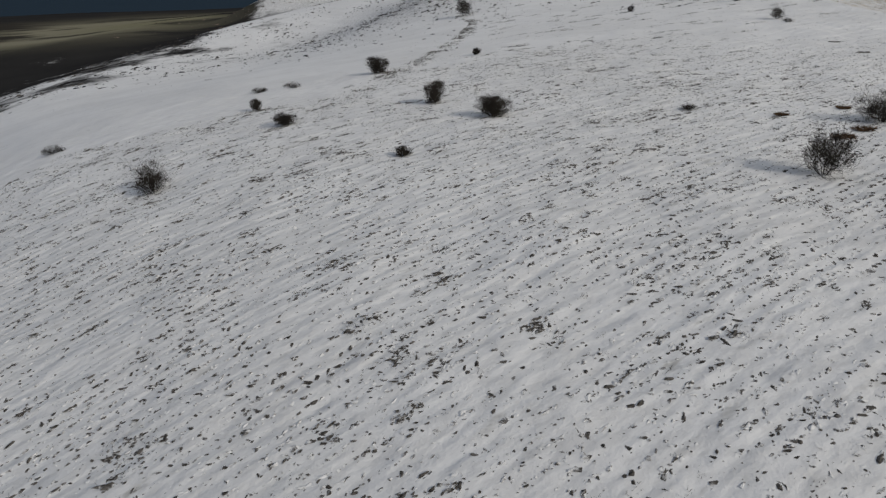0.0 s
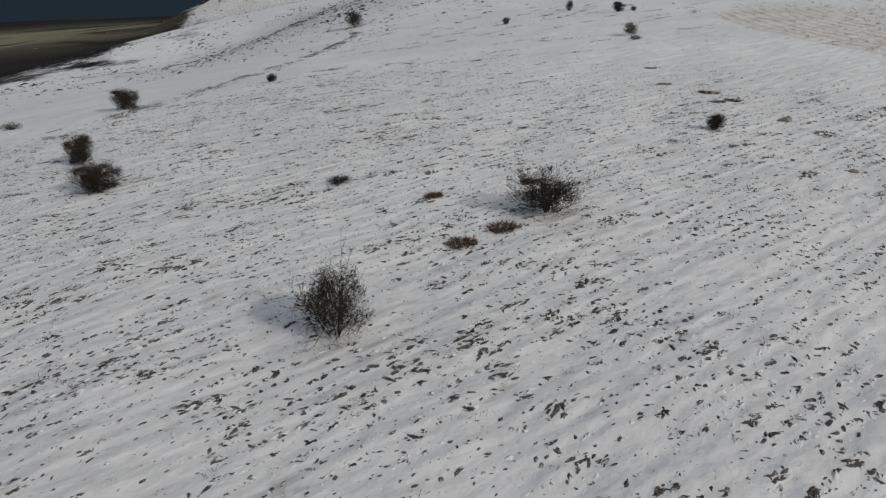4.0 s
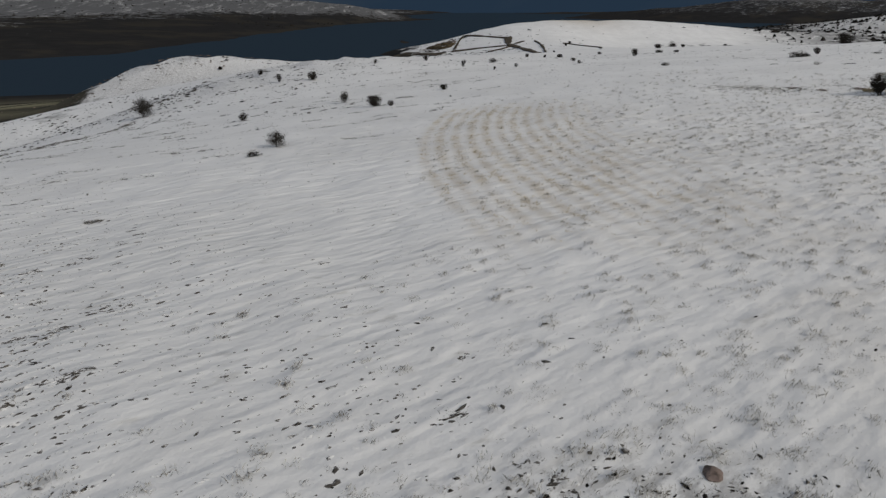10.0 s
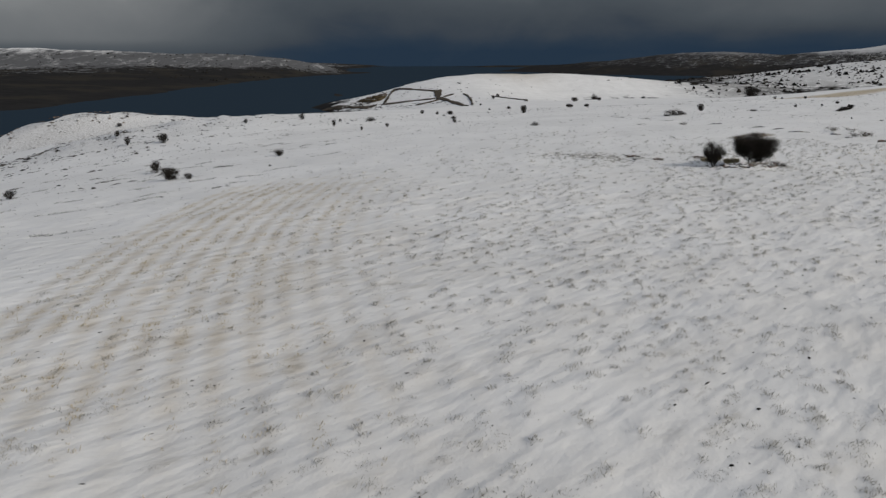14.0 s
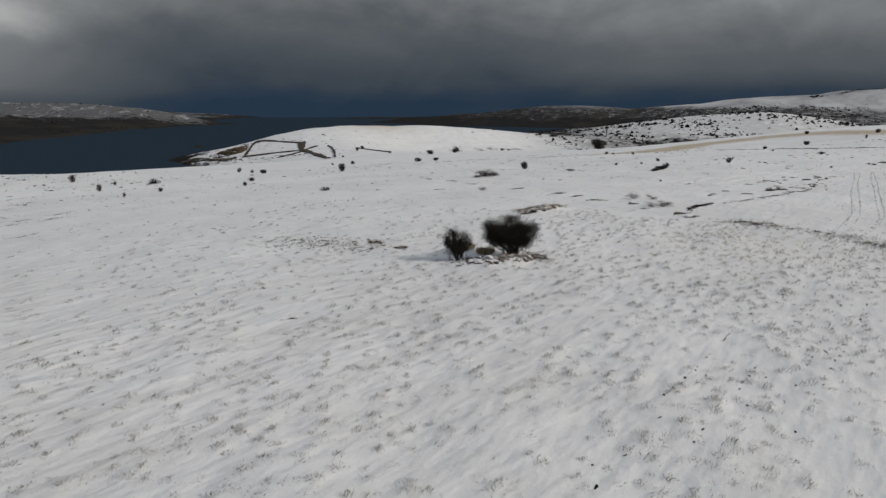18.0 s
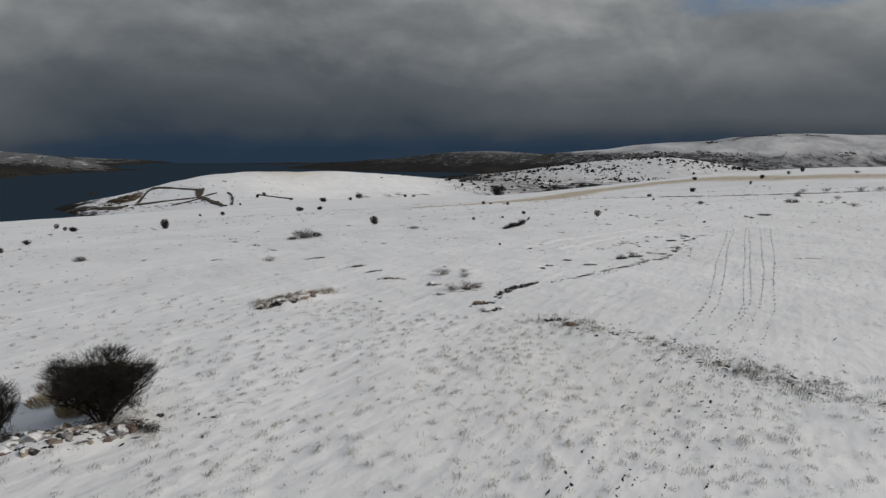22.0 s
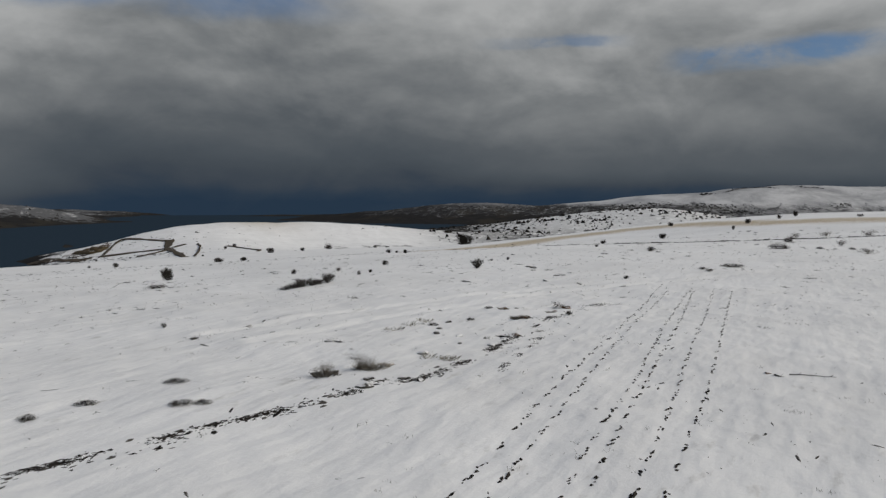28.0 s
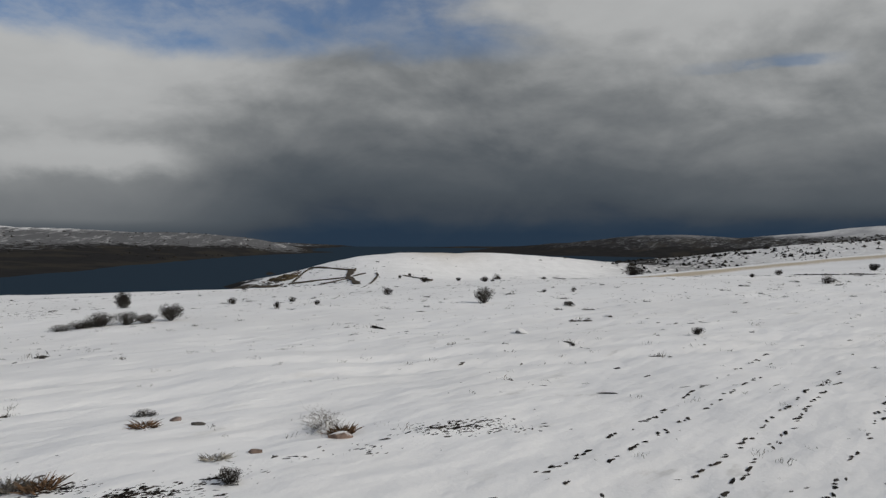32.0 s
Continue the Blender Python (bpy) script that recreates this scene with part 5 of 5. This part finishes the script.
for number, (kind, x, y, size) in enumerate((
    ("turf", 37.7, 56.4, 0.75), ("turf", 37.6, 68.4, 0.6), ("turf", 36.2, 60.8, 0.5), ("turf", 38.0, 53.8, 0.6), ("turf", 36.9, 53.4, 0.5),
    ("turf", 38.7, 44.7, 0.65), ("turf", 40.0, 35.3, 0.55), ("turf", 40.0, 36.2, 0.4), ("turf", 42.2, 36.1, 0.45), ("turf", 43.3, 36.9, 0.55),
    ("turf", 43.8, 35.9, 0.4), ("turf", 46.3, 36.6, 0.5), ("turf", 44.9, 34.7, 0.5), ("turf", 39.7, 33.6, 0.6), ("turf", 45.2, 43.0, 0.45), ("turf", 39.8, 37.5, 0.65),
    ("tan", 38.1, 41.7, 0.40), ("tan", 36.6, 38.8, 0.48), ("tan", 40.6, 37.0, 0.40), ("red", 40.5, 35.1, 0.48), ("red", 45.4, 36.8, 0.48),
    ("red", 43.9, 34.0, 0.36), ("red", 44.0, 33.0, 0.60), ("grey", 41.7, 33.0, 0.56), ("earth", 42.8, 32.2, 0.56), ("earth", 36.9, 35.1, 0.32), ("earth", 41.2, 34.9, 0.28),
)):
    if kind == "turf":
        clump("turf_tuft", x, y, size * 1.3, 0.11, 150, grey_grass, "low dark turf tuft dusted with snow on ploughed ground", "turf")
        for side in (-0.3, 0.25):
            capped_stone(x + side * size, y + 0.15 * size, 0.42 * size, "earth", "dark earth clod beside a turf tuft", "earth clods by turf tufts", flat=0.5, seed=640 + number, cover=0.4)
    else:
        look_of = {"tan": "tan", "red": "red-brown", "grey": "grey", "earth": "dark brown"}[kind]
        capped_stone(x, y, size, kind, look_of + " snow-dusted stone on the ploughed hillside", "stones on the ploughed hillside", flat=0.5, seed=600 + number, cover=0.15)
clump("grass_clump", 175.6, 136.1, 0.42, 0.2, 90, rust_grass, "rust-brown dead brush poking out of snow")
clump("grass_clump", 175.1, 136.2, 0.4, 0.2, 120, grey_grass, "grey dead grass tuft beside the hoof tracks")
clump("grass_clump", 176.4, 139.8, 0.4, 0.14, 90, rust_grass, "small brown grass tuft in open snow")
clump("grass_clump", 178.2, 137.1, 0.32, 0.12, 70, tussock_grass, "pale straw tuft beside the hoof tracks")
# A heap of dead brush, almost buried.
stand(PALE[0], "brush_heap", 180.2, 139.0, 1.05, 0.52, 0.7, "dead twiggy brush half buried in a snow heap", "brush")
capped_stone(180.2, 139.0, 0.7, "grey", "rounded boulder almost covered by snow", flat=0.75, seed=77, cover=0.9)
capped_stone(180.55, 138.45, 0.5, "red", "rust-red stone beside a snowy boulder", flat=0.6, seed=78, cover=0.3)
clump("grass_clump", 180.6, 138.7, 0.4, 0.2, 120, rust_grass, "brown dead grass at the foot of a snowy boulder")
clump("grass_clump", 163.2, 128.9, 1.3, 0.18, 220, tussock_grass, "pale dry grass patch beside a thin bush")
clump("grass_clump", 160.9, 128.4, 0.9, 0.25, 160, grey_grass, "grey dry grass under a pale bush")
clump("grass_clump", 166.7, 128.6, 0.8, 0.16, 90, tussock_grass, "small dry grass patch near a black furrow")
for wx, wy in ((167.4, 136.8), (168.8, 137.7), (170.2, 138.6), (166.0, 129.4)):
    clump("grass_clump", wx, wy, 0.8, 0.28, 24, tussock_grass, "sparse standing grass stems in open snow")
for number, (x, y, size, kind, cover, text) in enumerate((
    (163.9, 128.9, 0.42, "tan", 0.35, "tan stone with snow on top beside dry grass"),
    (161.6, 125.6, 0.62, "dark", 0.3, "dark boulder with a little snow on top"),
    (162.2, 126.8, 0.45, "dark", 0.25, "flat dark stone dusted with snow"),
    (163.5, 126.4, 0.36, "dark", 0.2, "flat dark stone dusted with snow"),
    (164.0, 125.8, 0.36, "dark", 0.3, "small dark stone dusted with snow"),
    (166.2, 130.2, 0.62, "grey", 0.85, "snow-buried stone with a bare dark rim"),
    (170.0, 130.4, 0.50, "dark", 0.6, "dark stone under a cap of snow"),
    (169.9, 133.7, 0.42, "grey", 0.85, "snow-buried stone with a bare dark rim"),
    (171.3, 137.7, 0.42, "dark", 0.3, "flat dark stone in open snow"),
    (169.9, 136.1, 0.40, "dark", 0.2, "flat dark stone in open snow"),
    (169.1, 134.8, 0.40, "dark", 0.2, "flat dark stone in open snow"),
    (168.9, 131.7, 0.30, "dark", 0.3, "small dark stone in open snow"),
    (172.6, 132.3, 0.45, "red", 0.4, "reddish stone on a bank of black earth"),
    (171.5, 131.8, 0.40, "dark", 0.3, "dark stone on a bank of black earth"),
    (178.9, 137.5, 0.28, "red", 0.2, "small red-brown stone lying on trodden snow"),
    (177.2, 120.4, 0.32, "red", 0.6, "reddish stone dusted with snow"),
    (177.2, 119.9, 0.34, "dark", 0.3, "small dark stone beside a fallen branch"),
    (189.1, 153.0, 0.75, "grey", 0.85, "snow-covered stone with a bare dark edge"),
    (196.9, 168.0, 0.7, "dark", 0.25, "flat dark stone in open snow"),
    (195.4, 158.1, 0.5, "dark", 0.4, "small dark stone in open snow"),
    (135.5, 130.9, 0.95, "red", 0.6, "reddish wall stone under a cap of snow"),
    (136.3, 130.4, 0.80, "red", 0.6, "reddish wall stone under a cap of snow"),
    (136.1, 129.9, 0.60, "tan", 0.5, "tan wall stone under a cap of snow"),
    (136.9, 129.6, 0.45, "dark", 0.4, "small dark wall stone dusted with snow"),
    (135.0, 130.6, 0.50, "dark", 0.4, "small dark wall stone dusted with snow"),
    (137.7, 125.6, 0.90, "grey", 0.65, "grey wall stone under a cap of snow"),
    (138.3, 125.3, 0.50, "red", 0.4, "small reddish wall stone dusted with snow"),
    (138.5, 121.6, 0.90, "grey", 0.85, "snow-covered stone under grey brush"),
    (139.6, 121.3, 0.70, "grey", 0.65, "snow-covered stone under grey brush"),
    (137.6, 117.0, 0.80, "red", 0.15, "flat red-brown stone of an old field wall"),
    (138.3, 117.1, 0.55, "red", 0.4, "flat red-brown stone of an old field wall"),
    (138.5, 116.6, 0.45, "dark", 0.4, "small dark stone of an old field wall"),
    (137.2, 114.9, 1.20, "grey", 0.9, "round boulder almost covered by snow"),
    (138.0, 114.6, 0.60, "grey", 0.85, "snow-covered stone of an old field wall"),
    (136.6, 114.4, 0.50, "dark", 0.4, "dark stone at the foot of a snowy boulder"),
    (139.5, 108.3, 0.95, "red", 0.15, "flat rust-red stone beside dry grass"),
    (139.0, 110.1, 0.60, "dark", 0.4, "dark stone dusted with snow on a grassy balk"),
    (139.8, 110.0, 0.40, "dark", 0.15, "dark stone on a grassy balk"),
    (134.6, 148.4, 0.60, "dark", 0.4, "dark wall stone dusted with snow"),
)):
    capped_stone(x, y, size, kind, text, seed=400 + number, flat=0.6, cover=cover)
# A fallen branch on the snow.
twist = random.Random(9)
rods, tip = [], Vector((0, 0, 0.04))
for number in range(9):
    to = tip + Vector((0.13 + 0.03 * twist.random(), -0.11 + 0.06 * twist.gauss(0, 0.6), 0.012 * twist.gauss(0, 1)))
    rods.append((tip, to, 0.028 - 0.0022 * number, 0.026 - 0.0022 * number, 1))
    if number % 3 == 1:
        rods.append((to, to + Vector((0.18, 0.06 * twist.gauss(0, 1), 0.07)), 0.012, 0.005, 1))
    tip = to
branch = prisms("fallen_branch", rods)
branch.materials.append(bark)
log = tagged(new("fallen_branch", branch), "thin dark fallen branch lying on snow", "branch")
log.location = (177.7, 119.8, resting(177.7, 119.8))

for x, y, wide in ((155.4, 130.3, 0.7), (155.2, 126.7, 0.6), (155.9, 126.6, 0.5), (152.2, 128.9, 0.6), (150.5, 127.5, 0.5), (162.8, 128.7, 0.8), (170.1, 137.3, 0.5), (172.7, 137.5, 0.4), (176.1, 141.2, 0.45), (40.5, 35.5, 0.6)):
    stand(pick.choice(LOW), "low_scrub", x, y, wide * 1.5, 0.2, pick.uniform(0, 6.3), "low dead twiggy scrub poking through snow", "scrub", "low dead scrub")
x, y, at = on_line([(96.5, 122.2), (99, 119.4), (104.6, 113.4)], 260, 1.5)
tall = dice.uniform(0.08, 0.2, len(x))
tagged(blades("field_line_grass", x, y, tall, tall * 0.9, 20, tussock_grass, width=0.004), "pale dry grass along an old field line", "dry grass", kind="stuff")
stone("stone", 38.4, 48.0, 0.75, tan_stone, "lone tan boulder with bare top on the snowy hillside", seed=3)
for x, y, wide, high in ((113.4, 102.7, 1.3, 0.55), (114.1, 102.3, 1.0, 0.4), (108.9, 104.0, 0.8, 0.4)):
    stand(LOW[0], "low_scrub", x, y, wide, high, pick.uniform(0, 6.3), "low dead twiggy scrub among heaped stones", "scrub", "low dead scrub")
for x, y in ((105.9, 111.4), (104.6, 115.4), (110.0, 110.6)):
    clump("grass_clump", x, y, 0.9, 0.16, 160, rust_grass, "brown dead grass patch in open snow")
clump("grass_clump", 110.2, 108.6, 1.8, 0.35, 420, stubble_straw, "pale yellow grass behind two thorn trees")
HEAP = "stone heap under the thorn trees"
for number in range(64):
    a, r = pick.uniform(0, 6.3), math.sqrt(pick.random())
    x, y = 110.9 + 2.7 * r * math.cos(a), 102.9 + 1.3 * r * math.sin(a)
    kind, look_of = pick.choice((("grey", "snow-capped grey stone"), ("grey", "weathered grey stone"), ("dark", "dark snow-dusted stone"), ("red", "reddish weathered stone"), ("tan", "tan weathered stone"), ("tan", "tan weathered stone")))
    capped_stone(x, y, 0.2 + 0.6 * pick.random() ** 1.7, kind, look_of + " in a heap beneath thorn trees", HEAP, flat=pick.uniform(0.6, 1.05), seed=100 + number, cover=pick.choice((0.15, 0.15, 0.4, 0.65)))
# Dark clods strewn through the heap paint in the shade between its stones.
x, y = dice.normal(111.4, 1.9, 420), dice.normal(103.6, 0.8, 420)
tagged(clods("heap_gap_shade", x, y, 0.03 + 0.12 * dice.uniform(0, 1, 420) ** 2, dice.uniform(1.0, 2.4, 420), dice.uniform(0, 6.3, 420), clod_earth), "dark clods painting the shaded gaps among heaped stones", "rubble", kind="stuff")
for number in range(84):
    a, r = pick.uniform(0, 6.3), math.sqrt(pick.random())
    x, y = 126.2 + 3.6 * r * math.cos(a), 125.5 + 1.5 * r * math.sin(a) + 1.5 * r * math.cos(a)
    # Dark stones keep to the front edge, deepening the shadow line there.
    kind, look_of = pick.choice((("grey", "grey stone half buried in snow"), ("tan", "tan snow-dusted stone"), ("tan", "tan snow-dusted stone"), ("red", "brownish snow-dusted stone")) + ((("dark", "dark front-edge stone"),) if y < 124.9 + 0.42 * (x - 126.2) else ()))
    capped_stone(x, y, pick.uniform(0.22, 0.62), kind, look_of + " on a low ruined cairn", "low ruined cairn", flat=pick.uniform(0.6, 0.9), seed=200 + number, cover=pick.choice((0.15, 0.4, 0.65, 0.9)))
for number, (x, y, size, kind, text) in enumerate((
    (176.9, 140.4, 0.3, red_stone, "small reddish stone with snow on top"),
    (177.5, 139.9, 0.28, clod_earth, "small dark stone in the snow"),
    (59.5, 40.2, 0.9, snowy_stone, "snow-covered boulder on rough turf"),
    (57.6, 40.9, 0.6, snowy_stone, "snow-covered stone on rough turf"),
    (60.3, 43.0, 0.5, red_stone, "rust-red stone beside rough turf"),
)):
    stone("stone", x, y, size, kind, text, seed=300 + number, flat=0.55)
x, y, at = on_line([(97, 121), (100, 117.5), (104.6, 113.4)], 260, 1.7)
tagged(clods("patch_rubble", x, y, 0.04 + 0.13 * dice.uniform(0, 1, len(x)) ** 2, dice.uniform(1.2, 2.6, len(x)), dice.normal(-0.6, 0.5, len(x)), clod_earth), "dark rubble strewn along an old field line", "rubble", kind="stuff")
a, b = dice.uniform(-3.6, 3.6, 230), dice.normal(0.3, 0.8, 230)
x, y = 126.2 + a, 125.6 + b + 0.42 * a
tall = dice.uniform(0.14, 0.42, len(x))
tagged(blades("cairn_grass", x, y, tall, tall * 0.6, 14, dry_grass, width=0.005, lean=0.35), "pale dry grass between the stones of a ruined cairn", "dry grass", kind="stuff")
# Dark rubble at the front foot, partly painting in the cairn's shadow.
a, b = dice.uniform(-3.3, -0.8, 90), dice.normal(0, 0.2, 90)
tagged(clods("cairn_foot", 126.0 + a, 124.4 + b + 0.30 * a, 0.04 + 0.15 * dice.uniform(0, 1, 90) ** 2, dice.uniform(1.0, 2.2, 90), dice.normal(0.3, 0.5, 90), wet_earth, tall=1.5), "dark rubble and painted-in shade at the foot of a cairn", "rubble", kind="stuff")

# Black earth scraped bare beside the last stretch of the track.
for name, cx, cy, long, count in (("scraped_earth", 183.3, 138.4, 1.3, 420), ("scraped_earth", 177.3, 135.4, 0.9, 240), ("scraped_earth", 175.9, 136.1, 0.6, 150)):
    x, y = dice.normal(cx, long * 0.5, count), dice.normal(cy, long * 0.22, count)
    tagged(clods(name, x, y, 0.012 + 0.032 * dice.uniform(0, 1, count) ** 2, dice.uniform(1.2, 3.0, count), dice.normal(0.35, 0.4, count), wet_earth), "patch of scraped black earth and stems in snow", "earth", kind="stuff")


# ---- tracks and terraces on the far hill ----
def ribbon(points, wide):
    """A worn strip that follows the ground."""
    points = np.array(points, float)
    parts = np.hypot(*np.diff(points, axis=0).T)
    ends = np.concatenate([[0], np.cumsum(parts)])
    at = np.arange(0, ends[-1], 6.0)
    x, y = np.interp(at, ends, points[:, 0]), np.interp(at, ends, points[:, 1])
    tx, ty = np.gradient(x), np.gradient(y)
    size = np.hypot(tx, ty) + 1e-9
    half = wide / 2 * (1 + 0.35 * np.sin(at / 13.0) + 0.2 * np.sin(at / 5.0))
    sx, sy = -ty / size * half, tx / size * half
    verts = []
    for px_, py_ in ((x - sx, y - sy), (x + sx, y + sy)):
        verts.append(np.stack([px_, py_, ground_at(px_, py_) + 1.1], 1))
    verts.append(verts[0] - (0, 0, 2.5))
    verts.append(verts[1] - (0, 0, 2.5))
    count = len(at)
    a = np.arange(count - 1)
    faces = [np.stack([a, a + 1, a + 1 + count, a + count], 1)]
    faces.append(np.stack([a + 2 * count, a, a + count * 0, a + 1 + 2 * count][:2] + [a + 1, a + 1 + 2 * count], 1))
    faces.append(np.stack([a + count, a + 3 * count, a + 1 + 3 * count, a + 1 + count], 1))
    return joined("hill_track", np.concatenate(verts), np.concatenate(faces), track_earth)


for points, wide, text in (
    (((183, 1166), (198, 1140), (210, 1118), (224, 1096), (238, 1076)), 4, "brown earth track climbing a snowy hill"),
    (((240, 1080), (236, 1062), (234, 1048), (229, 1016), (230, 985)), 8, "bare brown bend of an earth track"),
    (((230, 1000), (231, 965), (231, 929), (232, 880), (232, 836)), 6, "brown earth track running down a snowy hill"),
    (((155, 1067), (173, 1054), (194, 1040), (222, 1012), (229, 1008)), 7, "dark terrace edge at the foot of a snowy hill"),
    (((84, 1152), (100, 1122), (115, 1095), (142, 1056)), 12, "dark bare bank above the lake shore"),
    (((66, 1172), (76, 1160), (87, 1142), (98, 1128)), 5, "dark bare bank above the lake shore"),
    (((159, 1076), (166, 1105), (173, 1135), (183, 1164)), 3, "thin field bank on a snowy hill"),
    (((194, 976), (204, 974), (211, 975), (227, 990)), 5, "dark scraped bank beside an earth track"),
    (((236, 1010), (243, 1019), (252, 1028)), 4, "short dark bank beside an earth track"),
    (((266, 1020), (265, 987), (252, 900), (240, 838)), 2, "thin dark field path on a snowy hill"),
    (((296, 975), (305, 920), (311, 860), (300, 824)), 3, "thin dark field path on a snowy hill"),
):
    tagged(ribbon(points, wide), text, "track", kind="structure")

# A small reddish cliff and dark rocks where the hill meets the lake.
for number, (x, y, size) in enumerate(((141, 1124, 11), (148, 1112, 12), (153, 1108, 9), (157, 1104, 11), (163, 1103, 10), (167, 1110, 11), (171, 1117, 8), (150, 1122, 13), (160, 1116, 13), (136, 1132, 8))):
    stone("cliff_rock", x - 9, y + 5, size * 1.1, SNOWED["umber", 0.15], "umber brown rock of a small lakeside cliff", "lakeside cliff rocks", flat=1.0, seed=500 + number)
for number in range(60):
    k = pick.uniform(0, 5)
    line = ((84, 1108), (105, 1116), (118, 1117), (131, 1117), (140, 1085), (150, 1056))
    (ax, ay), (bx, by) = line[int(k)], line[int(k) + 1]
    x, y = ax + (bx - ax) * (k % 1) + pick.gauss(0, 5), ay + (by - ay) * (k % 1) + pick.gauss(0, 7)
    stone("shore_rock", x, y, 2.5 + 5.5 * pick.random() ** 2, SNOWED["dark", pick.choice((0.15, 0.4))], "dark snow-dusted rock on the lake shore", "dark rocks on the lake shore", flat=0.6, seed=540 + number)
